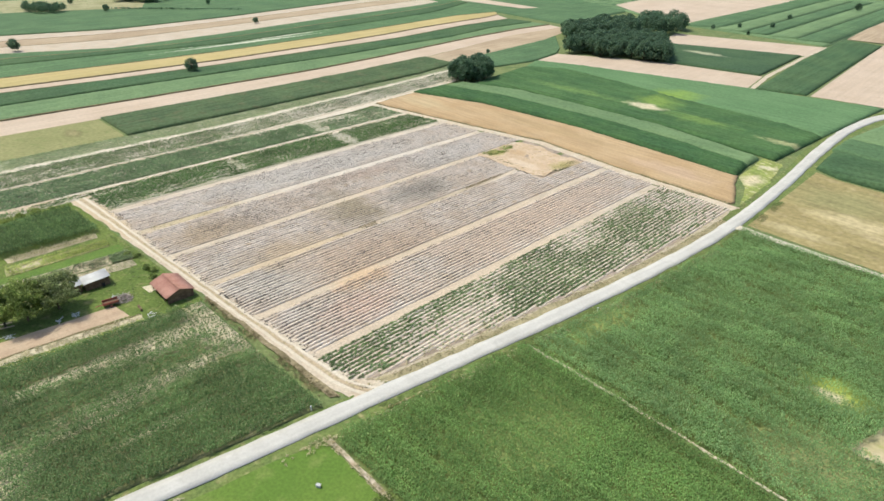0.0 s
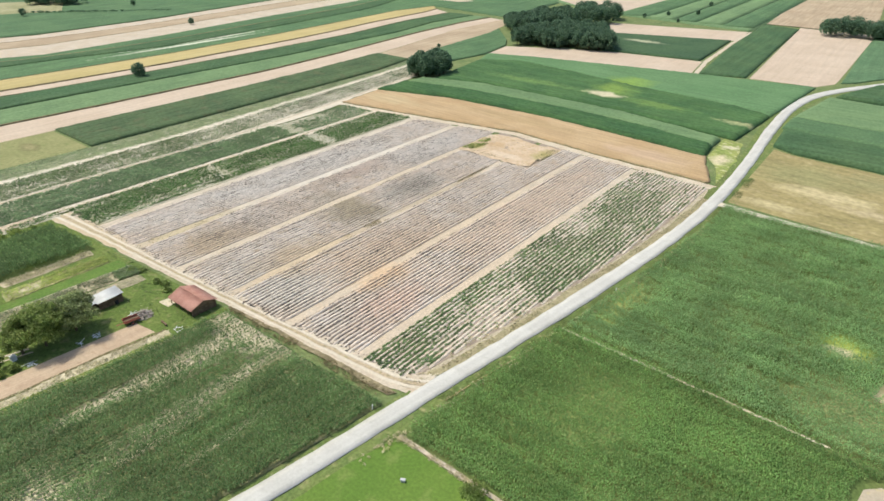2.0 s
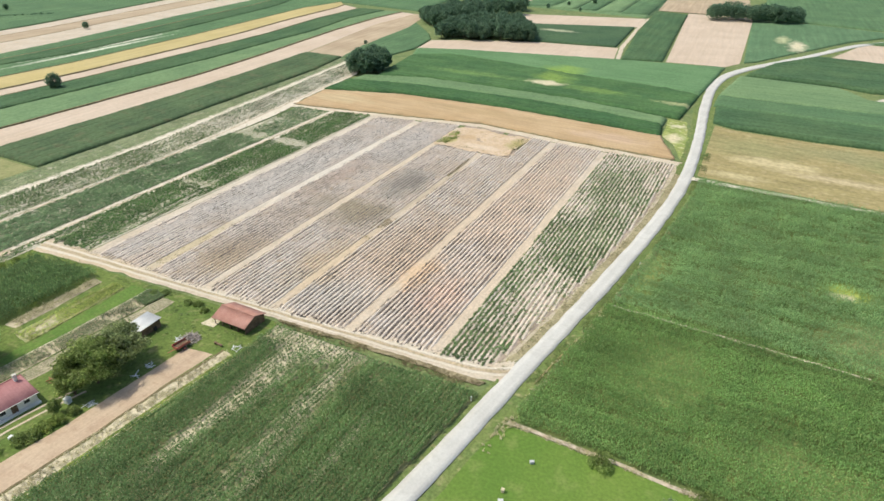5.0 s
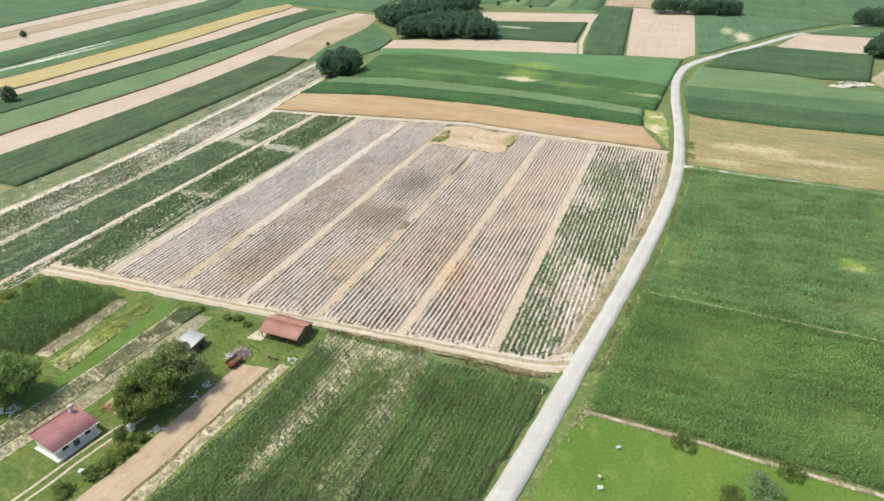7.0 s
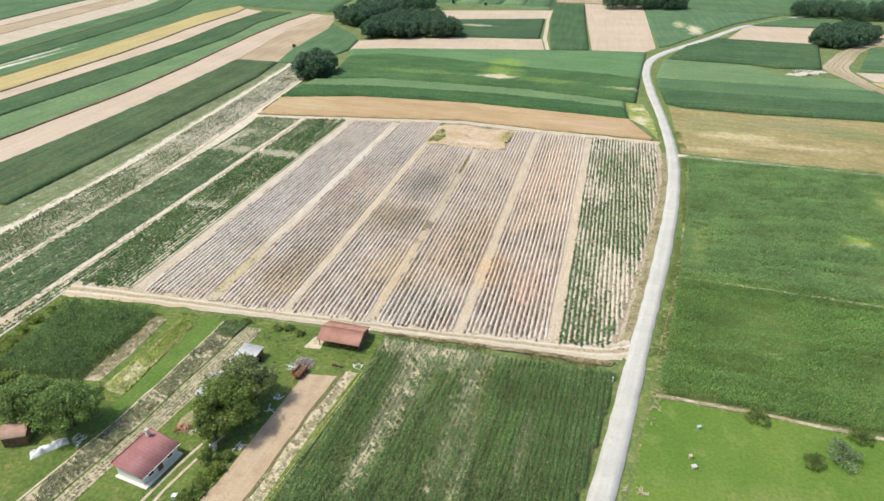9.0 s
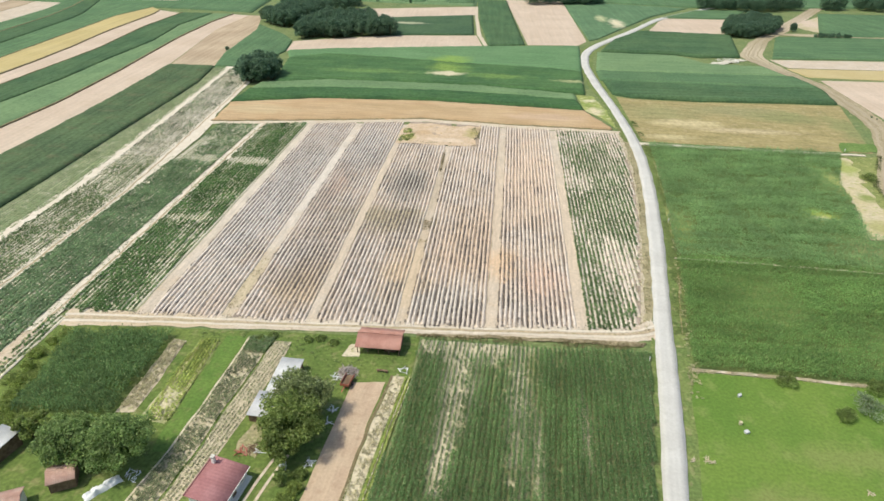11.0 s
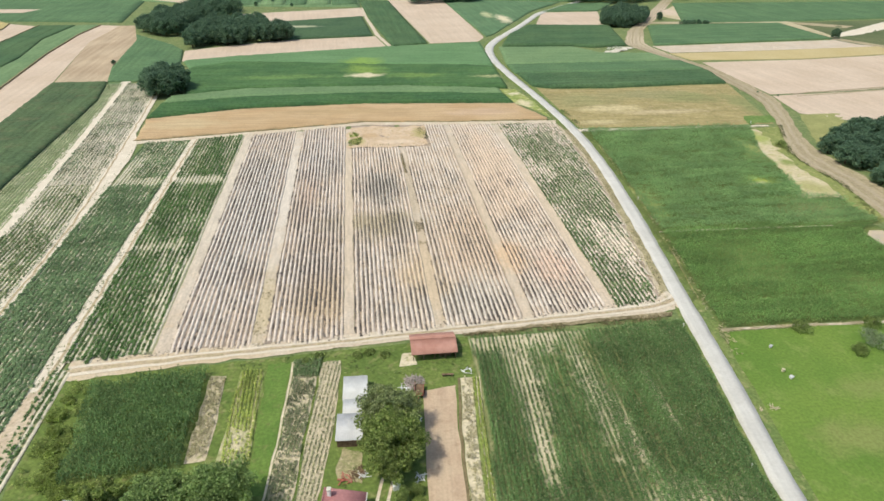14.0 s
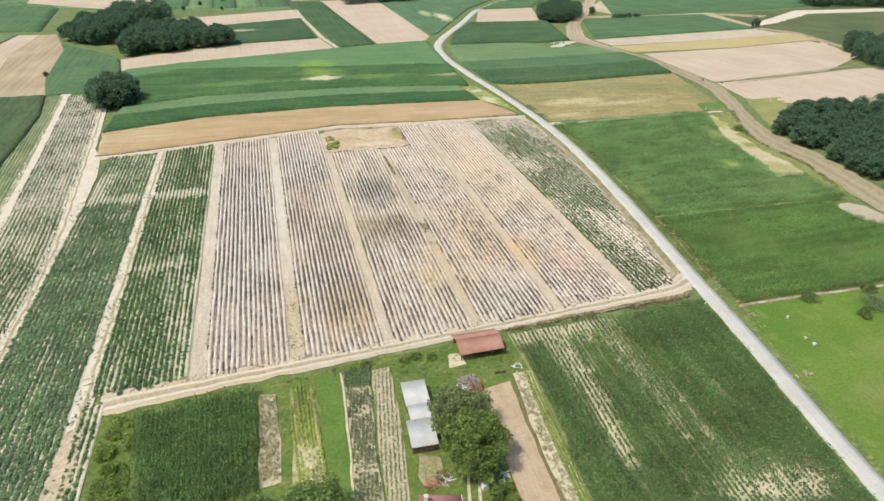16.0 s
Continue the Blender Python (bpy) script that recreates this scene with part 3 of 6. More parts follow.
band("dirt_track", [(-122, 286.3), (-102.5, 289.5)], [(-122, 289.6), (-103, 293)], "track", "pale track end by the small wood", 0.07, 0.8, 0.03, 0.2)
band("dirt_track", [(-89, 204.2), (-52.5, 209.8), (-13.3, 217), (17.3, 214.2), (55.5, 212.6)], [(-88.6, 207.2), (-52.5, 213.0), (-13.3, 220.2), (17.3, 217.3), (56, 215.8)], "track", "pale headland track below the wheat", 0.05, 0.8, 0.04, 0.3)
DL = [(60, 20), (100, 70), (115, 105), (114.5, 118), (118.5, 136), (121.5, 150), (120, 162), (122, 176), (136, 204), (146.5, 233), (148, 258), (149, 288), (141, 317), (134, 345), (152, 385), (172, 416), (218, 489), (260, 560)]
DR = [(72, 20), (112, 70), (124, 105), (126, 122), (130.5, 141), (131.5, 153), (131, 167), (134, 185), (143, 205), (154.5, 231.5), (156, 250), (156.5, 287), (149, 313), (146, 346), (166, 394), (181, 414), (226, 487), (268, 556)]
band("dirt_road", smooth(DL, 150), smooth(DR, 150), "dirtroad", "broad rutted dirt road with grassy edges", 0.13, 1.2, 0.05, 0.5)
def fractions(a, b, fa, fb, n=150):
    """The two lines at the given fractions of the way from line a to line b."""
    p, q = np.array(smooth(a, n)), np.array(smooth(b, n))
    return [tuple(v) for v in p + (q - p) * fa], [tuple(v) for v in p + (q - p) * fb]


band("green_patch", [(124.5, 204.6), (128, 213.5)], [(138, 205.4), (143, 214)], surf("fresh_clover", (0.12, 0.20, 0.055), (0.16, 0.235, 0.07), 4, 0.6, 0.25), "fresh green clover at the end of the meadow", 0.09, 1.0, 0.05, 0.7, "meadow")
band("rubble_patch", [(114, 326), (122, 332), (132, 339)], [(119, 322.5), (126, 328.5), (135, 335)], surf("pale_rubble", (0.52, 0.48, 0.42), (0.62, 0.58, 0.52), 2.5, 0.5, 0.25, c3=(0.32, 0.32, 0.20)), "pale rubble spread beside the dirt road", 0.3, 0.8, 0.35, 0.8, "rubble")
M["rut_dark"] = surf("dark_rut", (0.33, 0.275, 0.185), (0.37, 0.31, 0.215), 4, 0.6, 0.2, c3=(0.24, 0.22, 0.12))
M["rut_pale"] = surf("dusty_rut", (0.425, 0.355, 0.26), (0.40, 0.335, 0.245), 5, 0.6, 0.15)
for fa, fb, mt, lab in ((0.14, 0.26, "rut_pale", "pale dusty wheel rut in the dirt road"), (0.33, 0.40, "rut_dark", "dark damp wheel rut in the dirt road"), (0.48, 0.62, "rut_pale", "pale dusty wheel rut in the dirt road"), (0.74, 0.80, "rut_dark", "dark damp wheel rut in the dirt road")):
    band("wheel_rut", *fractions(DL, DR, fa, fb), mt, lab, 0.2, 1.2, 0.03, 0.45)
band("dirt_track", [(172, 410), (197, 408), (262, 409), (300, 385)], [(176, 416), (200, 416), (268, 416), (310, 392)], "dirtroad", "dirt track branching off behind the fields", 0.06, 2, 0.05, 0.4)
for off in (0.0, 3.6):
    band("wheel_rut", [(166, 237 + off), (200, 241.4 + off), (243, 247 + off)], [(166, 237.9 + off), (200, 242.6 + off), (243, 248.2 + off)], "rut_dark", "dark wheel marks across the pale soil", 0.1, 1.5, 0.03, 0.5)
band("dirt_track", [(264, 352), (276, 330), (272, 290)], [(270, 355), (283, 332), (278, 290)], "dirtroad", "dirt track below the hillside", 0.06, 2, 0.05, 0.4)
band("dirt_track", [(196, 446), (203, 424), (214, 410), (250, 409), (264, 405), (267, 380), (267.5, 357)], [(237, 493), (226, 455), (232, 427), (256, 418), (276, 412), (275, 380), (271, 357)], surf("bleached_olive_track", (0.47, 0.40, 0.26), (0.53, 0.45, 0.32), 8, 1.0, 0.2, c3=(0.34, 0.33, 0.17), patches=((212, 462, 9, 24, (0.58, 0.47, 0.38)),)), "bleached olive sand track round a green crop", 0.1, 2, 0.03, 0.8)
band("dirt_track", [(270, 357), (292, 363), (345, 392), (420, 388)], [(270, 360), (290, 373), (346, 407), (420, 402)], "rut", "white bleached track on the hillside", 0.08, 2, 0.05, 0.8)

for fa, fb, mt, zz, lab in ((0.22, 0.36, "rut", 0.13, "pale pressed wheel rut in the farm track"), (0.60, 0.72, "rut", 0.13, "pale pressed wheel rut in the farm track"), (0.40, 0.55, "crown_strip", 0.125, "brownish weedy middle of the farm track")):
    ta, tb = along(TRACK_S, 60), along(TRACK_N, 60)
    band("wheel_rut", [tuple(p + (q - p) * fa) for p, q in zip(ta, tb)], [tuple(p + (q - p) * fb) for p, q in zip(ta, tb)], mt, lab, zz, 0.4, 0.02, 0.16)
# weedy bank; the shade on it is put into its dark colour
band("bank", [(1.5, 91.8), (14, 92.4), (42.8, 93.2)], [(1.5, 92.5), (14, 93.3), (43.6, 94.6)], surf("shaded_weedy_bank", (0.20, 0.165, 0.10), (0.30, 0.25, 0.16), 3, 0.5, 0.35), "weedy bank below the farm track, coloured as shaded", 0.16, 0.5, 0.12, 0.2, "bank")
band("headland", [(42.0, 98), (47.5, 130), (51.5, 160), (52.8, 190), (52.5, 213)], [(44.2, 98), (50.2, 137), (54.6, 174), (55.8, 206), (55, 213)], surf("bleached_headland", (0.52, 0.445, 0.35), (0.47, 0.40, 0.295), 3, 0.5, 0.3, c3=(0.25, 0.26, 0.12)), "bleached sandy headland between crop and road", 0.0, 0.8, 0.05, 0.3, "soil")
band("rough_corner", [(45.8, 238.0), (51, 231), (55.2, 217.5)], [(44.5, 260), (51, 259), (54.3, 240)], surf("rough_corner_grass", (0.24, 0.30, 0.085), (0.32, 0.35, 0.12), 5, 0.8, 0.25, c3=(0.56, 0.51, 0.34), streak=(60, 1.2, 7, 0.2), patches=((50, 238, 3.5, 5, (0.60, 0.53, 0.36)), (49, 252, 3, 2, (0.58, 0.53, 0.38)))), "rough pale grass corner by the road", 0.06, 1.5, 0.06, 0.3, "grass")
band("meadow_patch", [(112, 126), (114, 141), (114, 152), (116, 172), (122, 199)], [(119, 126), (121, 141), (123, 152), (123.5, 174), (136, 201)], surf("weedy_meadow", (0.19, 0.23, 0.075), (0.26, 0.28, 0.10), 4, 0.8, 0.25, c3=(0.38, 0.36, 0.18)), "weedy green meadow strip beside the dirt road", 0.07, 1.2, 0.04, 0.4, "meadow")
band("bare_patch", [(104, 142.5), (108.3, 155), (111.3, 170), (114.5, 181), (122, 199)], [(115.2, 141.5), (116.2, 152), (117.4, 163), (118.5, 175), (125, 198)], surf("bleached_meadow", (0.50, 0.43, 0.265), (0.55, 0.48, 0.34), 6, 0.8, 0.16, c3=(0.33, 0.35, 0.12), patches=((111, 148, 6, 5, (0.38, 0.36, 0.17)), (119, 190, 5, 7, (0.34, 0.37, 0.13)), (116, 167, 3, 3, (0.25, 0.29, 0.10)))), "bleached bare patch at the edge of the maize", 0.14, 1.0, 0.04, 1.4, "soil")
band("meadow_patch", [(136, 182), (145, 201), (151, 214)], [(152, 192), (163, 205), (168, 213)], surf("olive_meadow", (0.26, 0.27, 0.11), (0.31, 0.31, 0.13), 6, 0.8, 0.2), "olive grass between dirt road and wood", 0.05, 1.2, 0.05, 0.5, "meadow")
band("sand_patch", [(109, 108.5), (106.2, 112.5), (105.2, 116), (105.6, 120.2), (108, 122)], [(110.5, 108.5), (113.6, 111), (114, 115), (113.6, 119), (111, 122)], surf("wet_sand", (0.50, 0.42, 0.325), (0.45, 0.385, 0.31), 4, 0.5, 0.1, c3=(0.52, 0.44, 0.27)), "bare sandy hollow beside the maize", 0.12, 1.0, 0.03, 0.3, "soil")
band("dirt_track", [(50.2, 87.5), (64, 87.3), (92, 85.9)], [(50.2, 88.2), (64, 88.0), (92, 86.6)], "sand", "thin sandy strip between meadow and maize", 0.07, 0.5, 0.02, 0.18)

field("field_49", after(L0, 150), [(-111.6, 150), (-111.6, 285)], "crop_light", "pale green grass beside the maize strip", 0.0, 1, step=2, rough=0.05)
field("field_50", [(-545, 110), (-525, 200), (-480, 270)], [(-470, 110), (-446, 185), (-424, 244)], surf("pale_worn_ground", (0.30, 0.29, 0.16), (0.40, 0.37, 0.23), 14, 1.5, 0.2, c3=(0.2, 0.25, 0.11)), "pale worn ground at the edge of the plain", 0.0, 3, step=6)
margin = surf("field_margin", (0.20, 0.17, 0.095), (0.27, 0.22, 0.13), 5, 0.8, 0.35, c3=(0.15, 0.17, 0.07))
for line, w in ((L9M, 0.8), (L2, 0.8), (L5, 0.8), (L6, 0.7), (L9, 0.9), (L10, 1.0), (L4, 0.6), (L7M, 1.0)):
    band("field_margin", shift(line, -w / 2), shift(line, w / 2), margin, "dark unploughed margin between two strips", 0.75 if line in (L4, L7M) else 0.42 if line in (L5, L6) else 0.5 if line is L2 else 0.1, 2.0, 0.05, 0.2, "field margin", skirt=-0.02)
band("field_margin", [(-88.6, 207.2), (-52.5, 213.0), (-13.3, 220.2), (17.3, 217.3), (53, 216)], [(-88.6, 207.8), (-52.5, 213.7), (-13.3, 220.9), (17.3, 218.1), (53, 216.7)], margin, "dark weedy edge below the wheat", 0.3, 0.8, 0.08, 0.15, "field margin", skirt=-0.02)
band("dirt_track", [(2.0, 350.6), (-3.0, 381), (-8.4, 449), (-10, 490)], [(4.2, 351), (-0.8, 382), (-6.4, 449), (-8.4, 490)], "track", "pale path between far crops", 0.09, 1.5, 0.03, 0.4)

# ---- plants ----
def leaves(p, h, spread, n, width, rise=0.5, tip=0.35, z0=0.0, vary=0.3, low=0.15):
    """Plants at the points p of the plan: n arching blades each. Heights h may differ from plant to plant."""
    k = len(p)
    h = np.broadcast_to(np.asarray(h, float), (k,))
    ang = rng.uniform(0, 2 * np.pi, (k, 1)) + np.arange(n)[None] * 2.4 + rng.normal(0, 0.25, (k, n))
    sp = spread * rng.uniform(1 - vary, 1 + vary, (k, n))
    fr = np.linspace(low, 0.85, n)[None] * np.ones((k, 1))
    hh = h[:, None] * rng.uniform(0.85, 1.15, (k, n))
    c, s = np.cos(ang), np.sin(ang)
    bx, by, bz = p[:, :1] + 0 * c, p[:, 1:2] + 0 * c, z0 + hh * fr
    mx, my, mz = bx + c * sp * 0.55, by + s * sp * 0.55, bz + hh * rise * rng.uniform(0.2, 0.6, (k, n))
    tx, ty, tz = bx + c * sp, by + s * sp, np.maximum(z0 + 0.03, bz + hh * (tip - 0.35) * rng.uniform(0.6, 1.4, (k, n)))
    w = width * rng.uniform(0.7, 1.3, (k, n))
    v = np.stack([np.stack([bx, by, bz], -1), np.stack([mx - s * w, my + c * w, mz], -1), np.stack([mx + s * w, my - c * w, mz], -1), np.stack([tx, ty, tz], -1)], 2).reshape(-1, 3)
    i = np.arange(k * n)[:, None] * 4
    f = np.concatenate([i + [[0, 2, 1]], i + [[1, 2, 3]]], 1).reshape(-1, 3)
    return v, f


def rows_in(poly, angle, pitch, gap, jitter=0.06):
    """Points in rows that run at an angle from y, inside a polygon of the plan."""
    q = np.array(poly, float)
    a = radians(angle)
    ux, uy = np.array([math.cos(a), math.sin(a)]), np.array([-math.sin(a), math.cos(a)])
    s, t = q @ ux, q @ uy
    ss, tt = np.arange(s.min(), s.max(), pitch), np.arange(t.min(), t.max(), gap)
    g = np.stack(np.meshgrid(ss, tt, indexing="ij"), -1).reshape(-1, 2)
    g = g + rng.normal(0, jitter, g.shape)
    p = g[:, :1] * ux + g[:, 1:] * uy
    return p[inside(p[:, 0], p[:, 1], [tuple(v) for v in poly])]


maize_mat = leafy("maize_leaf", (0.095, 0.18, 0.062), (0.205, 0.325, 0.13), (0.38, 0.41, 0.24), 0.45, clump=0.2, lay=(1.6, 22), clump_size=7)
maize_far = leafy("maize_leaf_bluish", (0.17, 0.315, 0.125), (0.34, 0.51, 0.232), (0.40, 0.50, 0.26), 0.5, clump=0.18, lay=(26, 1.8), clump_size=9)
maize_dark = leafy("garden_maize_leaf", (0.08, 0.155, 0.055), (0.16, 0.27, 0.10), (0.28, 0.37, 0.17), 0.45, clump=0.35)
maize_yel = leafy("sunny_maize_leaf", (0.145, 0.28, 0.088), (0.285, 0.45, 0.158), (0.38, 0.47, 0.20), 0.5, clump=0.2, lay=(26, 1.8), clump_size=12)
M["maize_soil"] = surf("soil_under_maize", (0.12, 0.17, 0.055), (0.17, 0.20, 0.07), 6, 0.5, 0.3,
                       patches=((98.5, 154, 5.5, 4.5, (0.36, 0.42, 0.11)), (97.5, 152.5, 3.0, 1.6, (0.60, 0.54, 0.36)), (111, 178, 5, 12, (0.42, 0.43, 0.17)), (103, 136, 10, 9, (0.33, 0.34, 0.16)), (70, 110, 9, 14, (0.27, 0.32, 0.12)), (92, 98, 14, 6, (0.27, 0.30, 0.12)), (60, 142, 3, 12, (0.33, 0.36, 0.13))))
BLEACHED = (0.56, 0.49, 0.36)
M["maize_pale"] = surf("bleached_soil_under_maize", (0.19, 0.205, 0.09), (0.25, 0.25, 0.13), 6, 0.5, 0.25, c3=(0.34, 0.32, 0.19),
                       patches=((10.4, 80, 3.8, 14, BLEACHED), (9.2, 64, 1.8, 11, BLEACHED), (20.4, 74, 2.2, 17, BLEACHED), (10.5, 89.2, 12.5, 4.2, BLEACHED), (23.2, 65, 1.0, 10, BLEACHED), (30.6, 72, 1.0, 9, BLEACHED), (26, 49.5, 11, 6.5, BLEACHED)))


def maize(poly, a, b, angle, mat, soil, label, thin=None, height=1.9, pitch=0.72, gap=0.42, level=2, spread=0.5):
    """A maize field: its soil and its rows of plants. thin(x, y) gives the share of plants that is missing."""
    base = tagged(part("maize_soil", ruled("maize_soil", a, b, 3, 0.02 * level, 0.02), M[soil]), "soil under " + label, "soil", kind="structure")
    p = rows_in(poly, angle, pitch, gap)
    x, y = p[:, 0], p[:, 1]
    h = height * (0.75 + 0.5 * vnoise(x, y, 9, 4)) * rng.uniform(0.85, 1.12, len(p))
    if angle > 45:
        h *= 0.8 + 0.4 * vnoise(x * 0.07, y * 1.1, 1.5, 7)
    sp = np.full(len(p), spread)
    if thin:
        t = np.clip(thin(x, y), 0, 1)
        keep = rng.uniform(0, 1, len(p)) > 0.3 * t
        p, h, t = p[keep], h[keep], t[keep]
        h, sp = h * (1 - 0.66 * t), spread * (1 - 0.68 * t)
    v, f = leaves(p, h, sp[:, None] if thin else spread, 8, 0.085, 0.3, 0.28, low=0.35)
    tagged(part("maize_plants", npmesh("maize_plants", v, f), mat), label, "maize", kind="stuff")
    return base


def blob(x, y, cx, cy, rx, ry, seed=3):
    d = np.hypot((x - cx) / rx, (y - cy) / ry) + 0.7 * (vnoise(x, y, min(rx, ry) * 0.8, seed) - 0.5)
    return np.clip(1.5 - d * 1.3, 0, 1)


def streak(x, y, cx, y0, y1, half, slant=0.0, seed=5):
    """A thin stretch along the rows."""
    d = np.abs(x - cx - slant * (y - y0)) / half
    ends = np.clip((y - y0) / 5, 0, 1) * np.clip((y1 - y) / 3, 0, 1)
    return np.clip(1.3 - d, 0, 1) * ends * (0.35 + 0.9 * vnoise(x * 3, y * 0.5, 3, seed))


def lane(x, y, ys, xs, halves, seed):
    """A bleached lane along the rows: its middle xs and half width at the places ys."""
    row = np.round((x * 0.998 - y * 0.061) / 0.8) * 7.3
    d = np.abs(x - np.interp(y, ys, xs)) / np.interp(y, ys, halves)
    ends = np.clip((y - ys[0]) / 6, 0, 1) * np.clip((ys[-1] - y) / 2, 0, 1)
    return np.clip(1.5 - d, 0, 1) * ends * np.clip(1.7 * vnoise(row, y * 0.16, 2, seed) - 0.05, 0, 1)


def thin_front(x, y):
    row = np.round((x * 0.998 - y * 0.061) / 0.8) * 7.3
    t = 0.12 + 2.1 * np.clip(vnoise(row, y * 0.14, 3, 9) - 0.52, 0, 1) * np.clip((x - 4) / 5, 0.2, 1) * np.clip((33 - x) / 6, 0.2, 1) * np.clip(0.2 + 1.6 * vnoise(x, y, 14, 19), 0, 1)
    top = np.interp(x, (2, 16, 24, 43), (84.6, 85.2, 88.6, 90.2))
    t = np.maximum(t, np.clip((y - top) / 2.5, 0, 1) * (0.55 + 0.6 * vnoise(x * 2, y * 0.6, 2, 2)))
    t = np.maximum(t, lane(x, y, (54, 65, 77, 87, 92), (7.6, 9.4, 10.5, 11.2, 11.5), (0.9, 1.7, 2.7, 3.5, 3.7), 29))
    t = np.maximum(t, 0.65 * lane(x, y, (56, 67, 81, 92), (19.2, 19.8, 21.0, 22.0), (0.6, 1.0, 1.2, 1.7), 8))
    t = np.maximum(t, 0.5 * lane(x, y, (54, 60, 70, 80), (22.8, 23.1, 23.4, 24.0), (0.7, 0.8, 0.7, 0.4), 14))
    t = np.maximum(t, 0.6 * lane(x, y, (62, 70, 84), (30.0, 30.4, 31.2), (0.7, 0.9, 0.6), 12))
    t = np.maximum(t, blob(x, y, 27, 49.0, 9.5, 5.0) * (0.4 + 0.9 * vnoise(row, y * 0.4, 2, 25)))
    return np.maximum(t, 0.9 * streak(x, y, 38, 86, 92, 0.8, 0))


CF_L, CF_R = [(-4, 20), (0.2, 56), (1.4, 66), (2.4, 80), (2.4, 90.8)], [(33.4, 20), (37.9, 56), (39.7, 66), (42.3, 82), (43.7, 91.2)]
maize(CF_L + CF_R[::-1], CF_L, CF_R, -3.5, maize_mat, "maize_pale", "green maize with thin bleached rows", thin_front, 1.6, 0.80, 0.27, spread=0.48)


def thin_r2(x, y):
    t = 0.05 + 0.25 * (vnoise(x * 0.12, y * 2.5, 5, 3) > 0.72)
    t = t + 0.3 * (vnoise(x * 0.5, y * 1.6, 1.4, 78) > 0.72)
    t = np.maximum(t, 0.8 * streak(y, x, 121, 50, 66, 0.7, 0.0))
    t = np.maximum(t, 0.5 * blob(x, y, 70, 110, 9, 14, 13) * (0.3 + 0.9 * vnoise(x * 0.2, y * 2.2, 2, 20)))
    t = np.maximum(t, 0.45 * blob(x, y, 92, 98, 14, 6, 14) * (0.3 + 0.9 * vnoise(x * 0.2, y * 2.2, 2, 21)))
    return np.maximum(t, 0.9 * blob(x, y, 52.2, 104, 0.8, 8))


def thin_r1(x, y):
    t = 0.06 + 0.3 * (vnoise(x * 0.12, y * 2.5, 5, 6) > 0.72) + 0.25 * (vnoise(x, y, 3, 16) > 0.78)
    t = np.maximum(t, 0.6 * blob(x, y, 62, 150, 3.5, 14, 8))
    t = np.maximum(t, 0.7 * streak(y, x, 168.5, 66, 112, 0.6, 0.0, 18))
    t = t + 0.4 * (vnoise(x * 0.5, y * 1.6, 1.5, 77) > 0.70)
    t = np.maximum(t, blob(x, y, 98.5, 154, 6, 4.5))
    t = np.maximum(t, 0.85 * blob(x, y, 111, 178, 4.5, 12, 5))
    t = np.maximum(t, 0.55 * blob(x, y, 103, 136, 10, 8, 12) * (0.4 + 0.9 * vnoise(x * 0.2, y * 2.2, 2, 19)))
    t = np.maximum(t, 0.6 * blob(x, y, 58.6, 147, 0.8, 6))
    return t


C2_A, C2_B = [(50.4, 88.6), (64, 88.2), (82, 87.6), (112, 87)], [(56.0, 126.7), (73, 126.4), (90, 125.4), (112, 124.6)]
maize([(50.6, 88.6)] + C2_A[1:3] + [(112, 87), (112, 102), (108.5, 107), (105.2, 111.5), (104, 116), (104.8, 121.4), (107.5, 123.2), (112, 124.6)] + C2_B[2:0:-1] + [(56.0, 126.7), (53.9, 111), (52.0, 99)], C2_A, C2_B, 90.5, maize_yel, "maize_soil", "fresh green maize between lawn and furrow", thin_r2)
C1_A, C1_B = [(56.2, 127.8), (73, 127.6), (90, 126.4), (114, 125.5)], [(63.5, 201.5), (93, 201.4), (118, 200.5), (124, 200)]
maize([(56.2, 127.8), (73, 127.6), (90, 126.4), (113, 125.6), (113.6, 140.8), (104, 142.2), (108, 155), (111, 170), (114.2, 181), (122.5, 200.5), (93, 201.4), (62.9, 201.5), (62.3, 188), (60, 160), (57.6, 140)], C1_A, C1_B, 90.5, maize_far, "maize_soil", "green maize with yellowed bare patches", thin_r1)
CG_A, CG_B = [(-58.6, 65), (-60.6, 85.2)], [(-43, 66), (-42.4, 86.6)]
maize(CG_A + CG_B[::-1], CG_A, CG_B, 2, maize_dark, "maize_soil", "tall dark green maize in the garden plot", lambda x, y: 0.7 * (vnoise(x, y, 4, 61) - 0.45) + 0.5 * blob(x, y, -60, 70, 5, 8), 2.2, 0.7, 0.36)

# ---- the planted strips ----
# furrow soil darker than the beds: part of the furrow shade is painted in
M["furrow"] = surf("furrow_shade_soil", (0.33, 0.268, 0.222), (0.385, 0.313, 0.262), 6, 1.1, 0.25, c3=(0.40, 0.315, 0.23), streak=(0, 0.6, 5, 0.14),
                   patches=((-13, 139, 12, 8, (0.33, 0.28, 0.20)), (10, 128, 9, 26, (0.44, 0.34, 0.255)), (23, 165, 9, 42, (0.46, 0.36, 0.28)), (-24, 106, 7, 10, (0.42, 0.33, 0.24)), (-30, 165, 3, 22, (0.40, 0.30, 0.23)), (4, 102, 14, 8, (0.30, 0.26, 0.225)), (-10, 182, 8, 14, (0.43, 0.345, 0.275)), (7, 172, 9, 30, (0.43, 0.345, 0.275)), (25, 113, 6, 10, (0.44, 0.31, 0.24)), (17, 120, 4, 7, (0.50, 0.35, 0.24)), (-4, 114, 6, 12, (0.43, 0.34, 0.25))))
